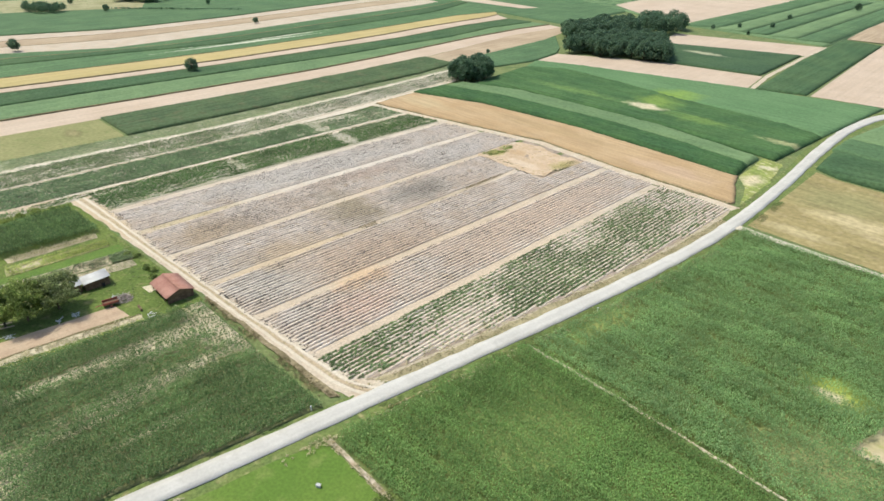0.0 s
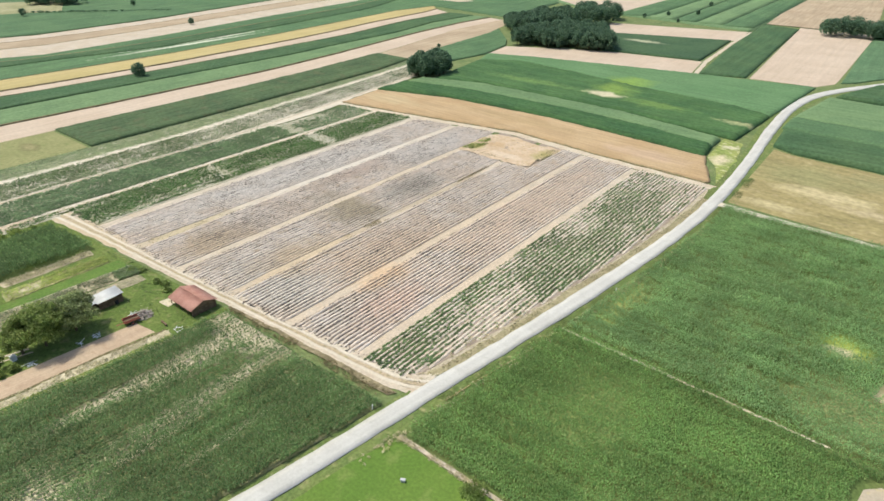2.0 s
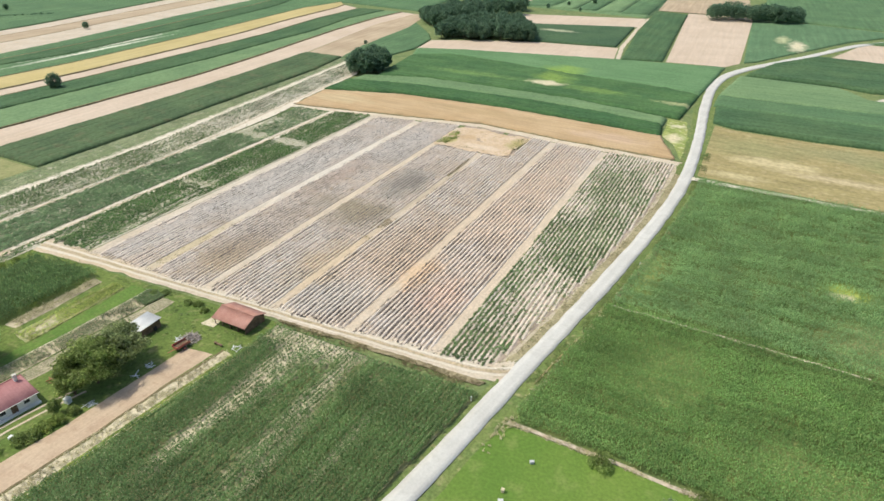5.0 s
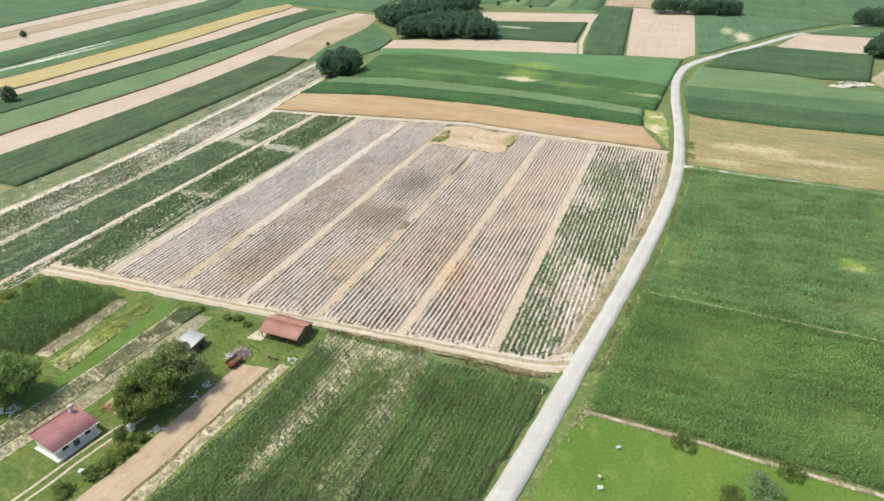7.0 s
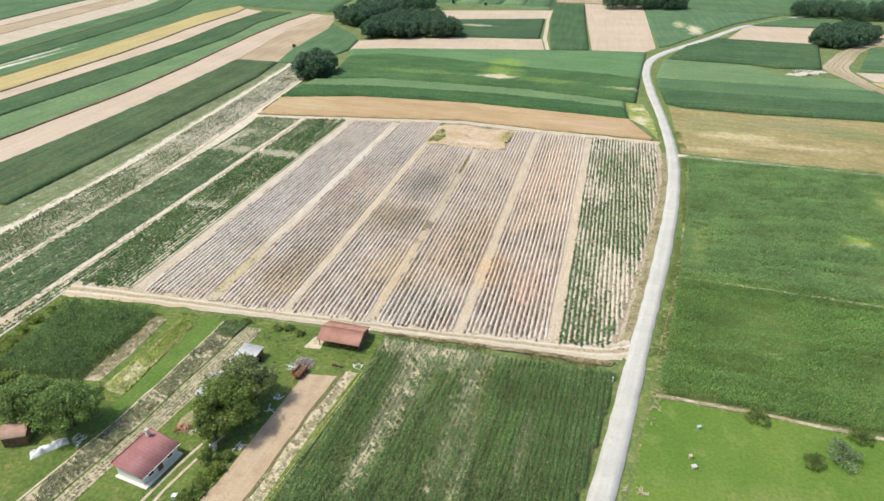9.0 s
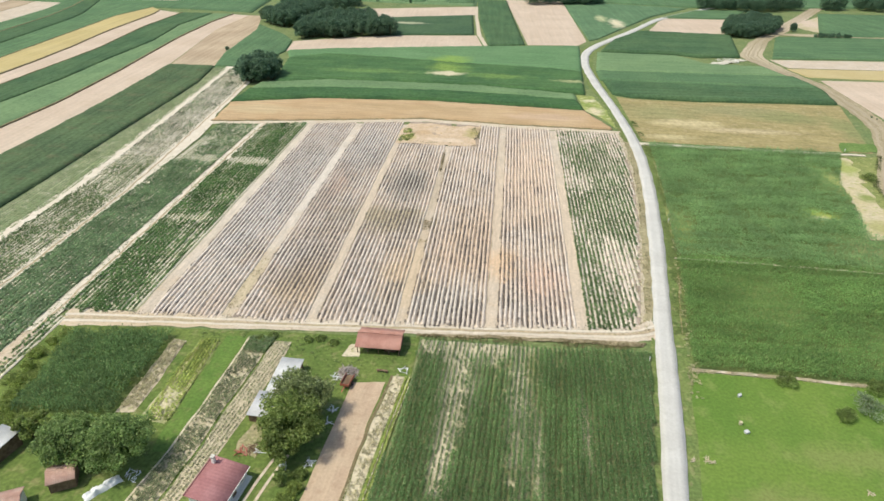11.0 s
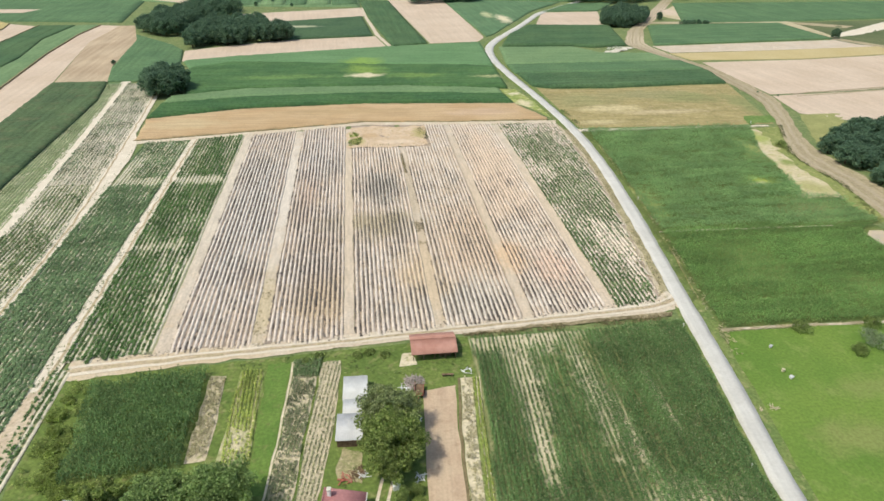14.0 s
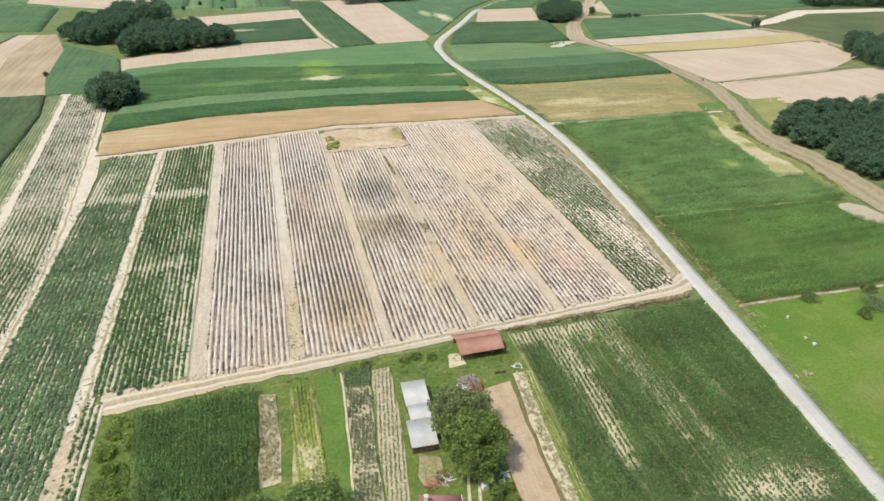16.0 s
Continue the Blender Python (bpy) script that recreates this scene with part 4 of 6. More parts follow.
M["bed"] = surf("pale_raised_bed", (0.58, 0.485, 0.415), (0.64, 0.56, 0.505), 9, 0.4, 0.24, c3=(0.53, 0.42, 0.32), streak=(0, 0.5, 2.2, 0.15),
                patches=((-13, 139, 12, 8, (0.43, 0.36, 0.27)), (-10, 160, 6, 13, (0.44, 0.395, 0.35)), (-23, 182, 4, 10, (0.45, 0.40, 0.36)), (10, 128, 9, 26, (0.59, 0.46, 0.365)), (23, 165, 9, 42, (0.635, 0.505, 0.415)), (44, 155, 12, 60, (0.64, 0.56, 0.47)), (-24, 106, 7, 10, (0.53, 0.42, 0.315)), (-30, 165, 3, 22, (0.54, 0.43, 0.365)), (2, 104, 15, 9, (0.575, 0.51, 0.455)), (-44, 150, 8, 50, (0.63, 0.575, 0.535)), (-28, 188, 8, 24, (0.62, 0.56, 0.52)), (25, 113, 6, 10, (0.62, 0.475, 0.40)), (17, 120, 4, 7, (0.62, 0.455, 0.33)), (-4, 114, 6, 12, (0.57, 0.455, 0.345))))
M["green_furrow"] = surf("green_field_soil", (0.24, 0.26, 0.14), (0.31, 0.31, 0.18), 12, 0.5, 0.25)
M["green_bed"] = surf("green_field_bed", (0.54, 0.50, 0.39), (0.60, 0.55, 0.45), 10, 0.5, 0.2, c3=(0.44, 0.42, 0.29))
M["grey_bed"] = surf("greyish_field_bed", (0.50, 0.46, 0.37), (0.58, 0.53, 0.44), 8, 0.5, 0.22, c3=(0.33, 0.33, 0.22), streak=(0, 1.0, 12, 0.2))
wilted = leafy("wilted_leaf", (0.095, 0.083, 0.085), (0.225, 0.195, 0.175), (0.33, 0.29, 0.22), 0.25, clump=0.4)
sooty = leafy("greyed_green_leaf", (0.12, 0.175, 0.10), (0.225, 0.29, 0.17), (0.36, 0.38, 0.25), 0.38, clump=0.4, clump_size=8)
M["pale_furrow"] = surf("pale_field_soil", (0.42, 0.385, 0.30), (0.49, 0.44, 0.35), 8, 0.6, 0.25, streak=(0, 0.6, 6, 0.18), patches=((-97, 235, 10, 40, (0.36, 0.33, 0.29)),))
lush = leafy("lush_leaf", (0.07, 0.152, 0.05), (0.148, 0.258, 0.092), (0.31, 0.38, 0.2), 0.4)
grey_lush = leafy("greyish_lush_leaf", (0.105, 0.18, 0.08), (0.20, 0.29, 0.13), (0.35, 0.39, 0.22), 0.4)
bluish = leafy("bluish_leaf", (0.12, 0.205, 0.10), (0.235, 0.34, 0.175), (0.37, 0.43, 0.28), 0.4)
pale_green = leafy("pale_green_leaf", (0.16, 0.235, 0.115), (0.28, 0.36, 0.19), (0.42, 0.45, 0.29), 0.4)
M["pale_green_soil"] = surf("grassy_pale_soil", (0.21, 0.27, 0.13), (0.27, 0.32, 0.17), 9, 0.6, 0.2, c3=(0.40, 0.40, 0.26))
M["pale_green_bed"] = surf("grassy_pale_bed", (0.28, 0.325, 0.18), (0.38, 0.40, 0.25), 9, 0.6, 0.2, c3=(0.54, 0.51, 0.39), streak=(0, 1.0, 12, 0.2))
PITCH = 0.94


def bend(y):
    """The western strips swing away to the west at their far end."""
    return -8.5 * np.clip((np.asarray(y, float) - 140) / 100, 0, None) ** 1.14


def bed_mesh(x0, x1, y0, y1, half=0.25, h=0.28, bent=False):
    """One raised bed from (x0, y0) to (x1, y1), rounded and slightly uneven."""
    n = max(2, int((y1 - y0) / 0.7))
    t = np.linspace(0, 1, n)
    cx, cy = x0 + (x1 - x0) * t, y0 + (y1 - y0) * t
    cx = cx + 0.22 * (vnoise(cy, cy * 0, 7, int(abs(x0 * 7))) - 0.5)
    cx = cx + (bend(cy) if bent else 0)
    prof = ((-half - 0.06, 0.0), (-half * 0.8, h), (half * 0.8, h), (half + 0.06, 0.0))
    wob = {a: 0.05 * (vnoise(cy, cy * 0 + 9 * a, 0.8, int(abs(x0 * 13))) - 0.5) for a, z in prof}
    v = np.stack([np.stack([cx + a + wob[a], cy, np.full(n, 0.045) + z * np.clip(np.minimum(cy - y0, y1 - cy) / 2.0 + 0.15, 0, 1) * (0.78 + 0.44 * vnoise(cy, cy * 0 + a + x0, 1.1, 5))], -1) for a, z in prof], 1).reshape(-1, 3)
    i = np.arange(n - 1)[:, None] * 4
    f = np.concatenate([i + [[k, k + 1, k + 5, k + 4]] for k in range(3)], 1).reshape(-1, 4)
    return npmesh("bed", v, f)


def head(x):
    """The upper end of the beds, below the wheat."""
    w = np.array(W0)
    return float(np.interp(x, w[:, 0], w[:, 1])) - 3.2


def foot(x):
    """The lower end of the beds, above the farm track."""
    return float(np.interp(x, (-67, -53.3, -17.3, 14.6, 42.4), (92.3, 92.9, 93.9, 95.8, 98.6)))


def plot(label, x0, x1, y0=None, y1=None, top=None, leaf=wilted, size=0.25, h=0.22, gap=0.3, missing=None, n=5, right=None, soil="furrow", bed="bed", width=0.4, stunted=(1.0, 0.45), bent=False, bed_h=0.22, spill=0.1):
    """A strip of raised beds with plants in the furrows between them. right: points (x, y) of a curved far side."""
    lo, hi = (lambda x: foot(x) if y0 is None else y0), (lambda x: head(x) if y1 is None else y1)
    far = np.array(right or [(x1, lo(x1)), (x1, hi(x1))], float)
    thing = tagged(new("vegetable_plot"), label, "vegetable plot")
    sides = []
    for line in (np.array([(x0, lo(x0)), (x0, hi(x0))], float), far):
        yy = np.linspace(line[0, 1], line[-1, 1], 24)
        sides.append([(float(np.interp(y, line[:, 1], line[:, 0])) + (float(bend(y)) if bent else 0), y) for y in yy])
    part("soil", ruled("soil", sides[0], sides[1], 2.5, 0.03, 0.01), M[soil], thing)
    pts = []
    for k in range(int(round((far[:, 0].max() - x0) / PITCH))):
        x = x0 + 0.25 + k * PITCH
        ya, yb = lo(x) + rng.uniform(-0.9, 0.9), (top(x) if top else hi(x)) - rng.uniform(0.0, 0.8)
        if right and x > far[0, 0] - 0.8:
            top_i = int(far[:, 0].argmax()) + 1
            ya = max(ya, float(np.interp(x + 0.8, far[:top_i, 0], far[:top_i, 1])))
        if yb - ya < 3:
            continue
        part("bed", bed_mesh(x + PITCH / 2, x + PITCH / 2, ya, yb, h=bed_h, bent=bent), M[bed], thing)
        yy = np.arange(ya, yb, gap)
        pts.append(np.stack([x + 0.05 * np.sin(yy * 0.3 + k) + rng.normal(0, 1, len(yy)) * np.where(rng.uniform(0, 1, len(yy)) < spill, 0.3, 0.07), yy + rng.normal(0, 0.08, len(yy))], 1))
    p = np.concatenate(pts)
    mt = np.clip(missing(p[:, 0], p[:, 1]), -1, 1)
    keep = rng.uniform(0, 1, len(p)) > mt * stunted[0]
    p, mt = p[keep], mt[keep]
    sc = 1 - stunted[1] * mt
    if bent:
        p[:, 0] += bend(p[:, 1])
    hh = h * rng.uniform(0.6, 1.4, len(p)) * sc
    v, f = leaves(p, hh, size * sc[:, None], n, size * width * sc[:, None], 0.8, 0.3, 0.04, 0.35, 0.3)
    ob = part("foliage", npmesh("foliage", v, f), leaf, thing)
    ob["kind"] = "stuff"
    return thing


def row_of(x):
    """A number for the row at x, far apart from one row to the next."""
    return np.round(np.asarray(x) / PITCH) * 7.3


def poor(x, y):
    """Where the wilted crop has gaps: broken all along the rows, thinner at the far end, dense in a few dark patches."""
    d = 0.40 + 0.65 * (vnoise(x, y, 9, 21) - 0.5) + 0.85 * (vnoise(x, y * 0.6, 4.0, 23) - 0.5) + 0.6 * (vnoise(row_of(x), y * 0.5, 1.6, 22) - 0.5) + 1.3 * (vnoise(row_of(x), y, 0.9, 24) - 0.5)
    d += 0.32 * np.clip((y - 130) / 50, 0, 1) * np.clip((x + 30) / 30, 0, 1) + 0.18 * np.clip((y - 160) / 30, 0, 1)
    d -= 0.9 * blob(x, y, -12, 163, 8, 9) + 0.3 * blob(x, y, -27, 130, 6, 24) + 0.45 * blob(x, y, 4, 101, 10, 8) + 0.35 * blob(x, y, 24, 104, 8, 10) + 0.4 * blob(x, y, -44, 172, 7, 26) + 0.45 * blob(x, y, -26, 180, 5, 12) + 0.25 * blob(x, y, -44, 104, 7, 9) + 0.45 * blob(x, y, -9, 140, 8, 7) + 0.3 * blob(x, y, -26, 116, 7, 10)
    d += 0.35 * blob(x, y, -4, 114, 6, 12) + 0.3 * blob(x, y, 17, 122, 3, 8)
    return np.clip(d, -0.6, 0.97)


DESC = "raised beds of wilted dark plants in pale soil"
W = dict(size=0.25, h=0.22, gap=0.27, n=6, spill=0.1, bed_h=0.27)
plot(DESC, -51.0, -37.0, missing=poor, **W)
plot(DESC, -34.4, -20.2, missing=poor, **W)
plot(DESC, -18.2, -3.0, top=lambda x: 194.0 if x > -18 else head(x), missing=poor, **W)
plot(DESC, -1.3, 14.2, top=lambda x: 193.5 if x < 6.5 else head(x), missing=poor, **W)
plot(DESC, 16.2, 30.8, missing=poor, **W)


def miss_right(x, y):
    t = 0.30 + 0.9 * (vnoise(x * 1.2, y * 0.5, 7, 31) - 0.5) + 0.6 * (vnoise(row_of(x), y, 2.2, 32) - 0.5) + 0.6 * (vnoise(row_of(x), y, 0.8, 33) - 0.5)
    t = t - 0.55 * blob(x, y, 46, 156, 7, 28) - 0.35 * blob(x, y, 38, 104, 5, 9) - 0.3 * blob(x, y, 40, 190, 8, 12)
    return np.clip(t + 0.3 * blob(x, y, 43, 122, 5, 16), 0.0, 0.95)


plot("rows of green leafy plants with pale gaps beside the road", 33.6, 44, leaf=grey_lush, size=0.36, h=0.32, gap=0.34, missing=miss_right, n=8, stunted=(0.85, 0.5), bed_h=0.16, spill=0.25, right=[(43.4, 98.8), (45.4, 111), (48.2, 128), (51.2, 149), (53.6, 172), (54.5, 190), (54.3, 212.5)], bed="bed", soil="furrow", width=0.34)


def miss_a(x, y):
    t = 0.04 + np.clip((x + 62.5) / 6, 0, 1) * np.clip(1.9 * (vnoise(row_of(x), y * 0.18, 2.2, 41) - 0.42) + 0.3 * (vnoise(x, y, 9, 42) - 0.5), 0, 1)
    t = t * np.interp(y, (92, 108, 122, 132, 150, 205), (0.4, 0.5, 1.1, 1.0, 0.55, 0.8)) + 0.25 * (vnoise(x, y * 0.3, 5, 47) > 0.7)
    return np.clip(t + blob(x, y, -60, 172, 9, 3.0) + 0.7 * blob(x, y, -61, 133, 6, 2.5), 0, 0.97)


def miss_b(x, y):
    return np.clip(0.04 + 0.5 * np.clip(vnoise(x, y, 7, 43) - 0.55, 0, 1) + 0.25 * (vnoise(row_of(x), y * 0.2, 2, 50) > 0.72) + blob(x, y, -77, 172, 8, 3.2) + 0.9 * blob(x, y, -83, 180, 3.5, 12) + 0.3 * np.clip((y - 172) / 8, 0, 1), 0, 0.97)


def miss_c(x, y):
    return np.clip(0.38 - 0.2 * np.clip((160 - y) / 40, 0, 1) + 0.6 * (vnoise(row_of(x), y * 0.3, 3, 45) - 0.4) + 0.6 * (vnoise(row_of(x), y, 1.2, 44) - 0.5) + 0.45 * (vnoise(x, y, 8, 46) - 0.5) + 0.12 * np.clip((y - 160) / 40, 0, 1), 0.0, 0.92)


G = dict(bed_h=0.13, soil="green_furrow", bed="green_bed", width=0.36, n=8, h=0.45, gap=0.40, stunted=(0.55, 0.6))
plot("rows of lush green vegetables with pale gaps", -67.9, -53.4, leaf=lush, size=0.42, missing=miss_a, **G)
plot("dense rows of bluish green vegetables", -84.4, -70.3, 40, 206, leaf=bluish, size=0.50, missing=miss_b, **G)
plot("thin rows of greyish green vegetables in pale soil", -99.3, -86.6, 40, 172, leaf=grey_lush, size=0.33, missing=miss_c, bent=True, spill=0.25, **dict(G, soil="green_furrow", bed="grey_bed", gap=0.34))
plot("thin rows of dark greyish vegetables in pale soil", -99.3, -86.6, 172, 283, leaf=sooty, size=0.32, missing=miss_c, bent=True, spill=0.2, **dict(G, soil="pale_furrow", bed="grey_bed", gap=0.34))
plot("thin rows of pale green plants in grassy soil", -111.6, -101.6, 40, 283, leaf=pale_green, size=0.40, missing=lambda x, y: 0.15 + 0.4 * vnoise(x, y, 6, 48), bent=True, soil="pale_green_soil", bed="pale_green_bed", bed_h=0.13, width=0.36, n=6, h=0.3, gap=0.45, stunted=(0.55, 0.6))
plot("short rows of green vegetables beside the garden", -68.6, -65.8, 40, 90.5, leaf=lush, size=0.42, missing=lambda x, y: 0.15 + 0.4 * vnoise(x, y, 3, 49), **G)
for xa, xb, ya, yb, lab in ((-53.5, -50.6, 92, 212, "pale sandy path between planted strips"), (-37.3, -34.2, 93, 212, "sandy path with a few weeds between strips"),
                            (-20.2, -18.2, 93, 213, "sandy path between planted strips"), (-3.2, -1.0, 94, 193, "sandy path with yellowed weeds between strips"),
                            (14.2, 16.4, 95, 214, "sandy orange path between planted strips"), (30.8, 33.8, 96, 213, "broad sandy path between planted strips"),
                            (-70.6, -67.5, 40, 207, "sandy wheel track between green strips"), (-87.4, -83.9, 40, 262, "sandy wheel track between green strips"),
                            (-102.6, -98.9, 40, 288, "sandy wheel track between green strips")):
    yy = np.linspace(ya, yb, 20)
    sw = bend(yy) if yb > 240 else 0 * yy
    east = sw * np.clip((yy - 190) / 25, 0.3, 1) if xa == -87.4 else sw
    band("field_path", [(xa + d, y) for d, y in zip(sw, yy)], [(xb + d, y) for d, y in zip(east, yy)], "sand" if xa > -60 else "rut", lab, 0.055 if xa > -60 else 0.16, 0.8, 0.03, 0.15)
    if xa < -60 and xa > -100:
        mid = 0.5 * (xa + xb) + 0.15
        band("track_middle", [(mid - 0.26 + d, y) for d, y in zip(sw, yy)], [(mid + 0.26 + d, y) for d, y in zip(sw, yy)], "crown_strip", "brownish weedy strip between the wheel ruts", 0.21, 0.6, 0.05, 0.3)
band("worn_track", [(-71.4, 45), (-70.9, 72), (-70.1, 85)], [(-66.9, 45), (-67.1, 72), (-67.9, 85)], surf("worn_brown_track", (0.50, 0.40, 0.30), (0.57, 0.47, 0.37), 3, 0.5, 0.2, c3=(0.40, 0.34, 0.2)), "worn brownish end of the wheel track", 0.24, 0.6, 0.05, 0.5)
band("bare_soil", [(-19.5, 194), (-19, 212), (-14, 214.5)], [(6.5, 193.5), (7.5, 210), (7, 213)], surf("orange_bare_soil", (0.54, 0.405, 0.285), (0.60, 0.47, 0.355), 4, 0.6, 0.14, c3=(0.46, 0.34, 0.2), patches=((-12, 205, 4, 3, (0.5, 0.36, 0.23)), (5, 206, 3, 5, (0.40, 0.34, 0.16)), (-16, 199, 3, 3, (0.42, 0.37, 0.17)), (-4, 198, 7, 2, (0.62, 0.5, 0.39)))), "bare orange tan soil heap area in the field", 0.22, 0.8, 0.2, 1.6, "soil")

# ---- garden ground ----
def sheet(name, a, b, mat, label, z=0.05, step=1.0, rough=0.02, ragged=0.25, category="ground"):
    return band(name, a, b, mat, label, z, step, rough, ragged, category)


sheet("lawn", shift(RR[:6], 1.8)[:4] + [(50.3, 87.2)], [(140, -80), (140, 55), (140, 65), (140, 80), (140, 86.4)], "lawn", "bright green mown meadow beside the road", 0.04, 1.5, 0.03, 0.2, "meadow")
sheet("yard", [(-65, 30), (-65, 60), (-66, 87), (-66, 87.5)], [(-3, 30), (0, 56), (2.2, 80), (2.4, 91.5)], "grass", "green yard grass between the garden beds", 0.03, 1.0, 0.03, 0.2, "lawn")
sheet("garden_bed", [(-11.5, 36), (-8.9, 55.7), (-7.3, 78)], [(-5.6, 36), (-3.7, 55.7), (-2.0, 78.6)], "brown", "freshly tilled brown garden soil", 0.06, 0.6, 0.03, 0.2, "garden bed")
sheet("lawn_strip", [(-33.2, 60), (-33, 88)], [(-30.6, 60), (-28.9, 88)], surf("fresh_grass", (0.105, 0.185, 0.04), (0.135, 0.215, 0.05), 4, 0.5, 0.25, c3=(0.15, 0.19, 0.06)), "bright green grass strip between garden beds", 0.05, 0.8, 0.03, 0.2, "lawn")


def garden_rows(label, poly, angle, pitch, gap, leaf, size, h, n, soil, a, b, missing):
    sheet("garden_bed", a, b, soil, "soil under " + label, 0.07, 0.7, 0.04, 0.22, "garden bed")
    p = rows_in(poly, angle, pitch, gap)
    p = p[rng.uniform(0, 1, len(p)) > np.clip(missing(p[:, 0], p[:, 1]), 0, 1)]
    v, f = leaves(p, h * rng.uniform(0.7, 1.3, len(p)), size, n, size * 0.28, 0.8, 0.3, 0.06, 0.35, 0.25)
    tagged(part("garden_plants", npmesh("garden_plants", v, f), leaf), label, "garden plants", kind="stuff")


pale_leaf = leafy("pale_dry_leaf", (0.20, 0.20, 0.10), (0.46, 0.42, 0.26), (0.6, 0.55, 0.4))
yellow_leaf = leafy("yellowing_leaf", (0.20, 0.29, 0.06), (0.41, 0.46, 0.12), (0.58, 0.53, 0.22))
grey_leaf = leafy("greyish_leaf", (0.13, 0.17, 0.085), (0.28, 0.32, 0.18), (0.48, 0.46, 0.33), 0.4)
M["pale_bed"] = surf("pale_garden_soil", (0.46, 0.40, 0.29), (0.53, 0.455, 0.335), 3, 0.4, 0.25, c3=(0.33, 0.33, 0.17))
M["cream_bed"] = surf("cream_garden_soil", (0.56, 0.49, 0.36), (0.63, 0.56, 0.43), 2, 0.4, 0.2, c3=(0.44, 0.40, 0.24))
M["bean_soil"] = surf("grassy_bean_soil", (0.17, 0.225, 0.065), (0.24, 0.28, 0.10), 3, 0.4, 0.25, streak=(1, 0.5, 9, 0.25), patches=((-36, 69.5, 2.4, 5.5, (0.55, 0.49, 0.34)), (-34, 76, 0.5, 12, (0.5, 0.45, 0.26)), (-36.9, 78, 0.5, 10, (0.5, 0.45, 0.26))))
cream_leaf = leafy("cream_flower_leaf", (0.30, 0.28, 0.15), (0.60, 0.56, 0.40), (0.72, 0.68, 0.54), 0.4)
PS_L, PS_M, PS_R = [(-5.2, 36), (-3.0, 58), (-2.1, 69), (-0.6, 80.4)], [(-3.0, 36), (-0.9, 58), (0.0, 69), (1.4, 80.2)], [(-1.0, 36), (0.5, 58), (1.4, 69), (2.3, 80)]
garden_rows("cream dry flowering plants in a narrow bed", PS_L + PS_M[::-1], -5, 0.42, 0.34, cream_leaf, 0.26, 0.4, 6, "cream_bed", PS_L, PS_M, lambda x, y: 0.25 + 0.4 * vnoise(x, y, 1.5, 3))
garden_rows("green and yellowed rows at the edge of the maize", PS_M + PS_R[::-1], -5, 0.62, 0.2, yellow_leaf, 0.2, 0.4, 6, "bean_soil", PS_M, PS_R, lambda x, y: 0.12 + 0 * x)
for lo_d, hi_d, mt, lab in ((0.55, 0.72, "cream_bed", "pale line between the garden rows"), (1.1, 1.25, "cream_bed", "pale line between the garden rows")):
    sheet("garden_line", [(x + lo_d, y) for x, y in PS_M], [(x + hi_d, y) for x, y in PS_M], mt, lab, 0.15, 0.5, 0.02, 0.08, "garden bed")
sheet("bed_edge", [(x - 0.55, y) for x, y in PS_L], [(x - 0.1, y) for x, y in PS_L], surf("dark_ditch_edge", (0.16, 0.13, 0.075), (0.22, 0.18, 0.10), 1.5, 0.3, 0.3), "dark brown ditch line beside the tilled bed", 0.11, 0.5, 0.04, 0.12, "garden bed")
garden_rows("pale dry stalks in a narrow bed", [(-42.4, 68), (-39.6, 68), (-39.6, 85), (-42.2, 85.6)], 0, 0.5, 0.35, pale_leaf, 0.3, 0.4, 6, "pale_bed", [(-42.6, 67), (-42.2, 85.8)], [(-39.4, 67), (-39.6, 85.2)], lambda x, y: 0.25 + 0 * x)
garden_rows("yellowing beans in rows", [(-37.8, 66), (-33.6, 66), (-33.4, 86), (-37.3, 86.4)], 1, 0.6, 0.26, yellow_leaf, 0.27, 0.4, 7, "bean_soil", [(-38, 66), (-37.3, 86.4)], [(-33.5, 65.5), (-33.3, 86)], lambda x, y: 0.08 + 0.6 * blob(x, y, -35.5, 70, 2, 4))
B3A, B3B = [(-33.5, 40), (-30.2, 60), (-29.4, 70), (-28.5, 84), (-28.5, 88)], [(-29.5, 40), (-26.8, 60), (-26.0, 70), (-24.4, 85), (-24, 88)]
garden_rows("mixed greyish green vegetables in a long bed", B3A + B3B[::-1], -11, 0.55, 0.3, grey_leaf, 0.28, 0.4, 7, "pale_bed", B3A, B3B, lambda x, y: (0.12 + 0.6 * (vnoise(x, y, 3, 7) > 0.68)) * (y < 83.5))
sheet("garden_line", [(x - 0.5, y) for x, y in B3A], [(x - 0.15, y) for x, y in B3A], "cream_bed", "cream trodden line beside the long bed", 0.09, 0.5, 0.02, 0.12, "path")
garden_rows("dark green bushy herbs at the end of the bed", [(-28.6, 84), (-24.4, 83.4), (-24.0, 88), (-28.6, 88)], -5, 0.55, 0.36, grey_lush, 0.34, 0.5, 8, "maize_soil", [(-28.4, 84), (-28.4, 87.8)], [(-24.5, 83.6), (-24.1, 87.8)], lambda x, y: 0.1 + 0 * x)
B4A, B4B = [(-29.1, 40), (-26.4, 60), (-25.6, 70), (-24.0, 85), (-23.7, 87.4)], [(-26.5, 40), (-24.6, 55), (-23.1, 60), (-21.3, 75), (-20.5, 87)]
garden_rows("thin young seedlings in pale rows", B4A + B4B[::-1], -9, 0.62, 0.16, grey_leaf, 0.17, 0.2, 5, "pale_bed", B4A, B4B, lambda x, y: 0.08 + 0.35 * vnoise(x, y, 3, 8))


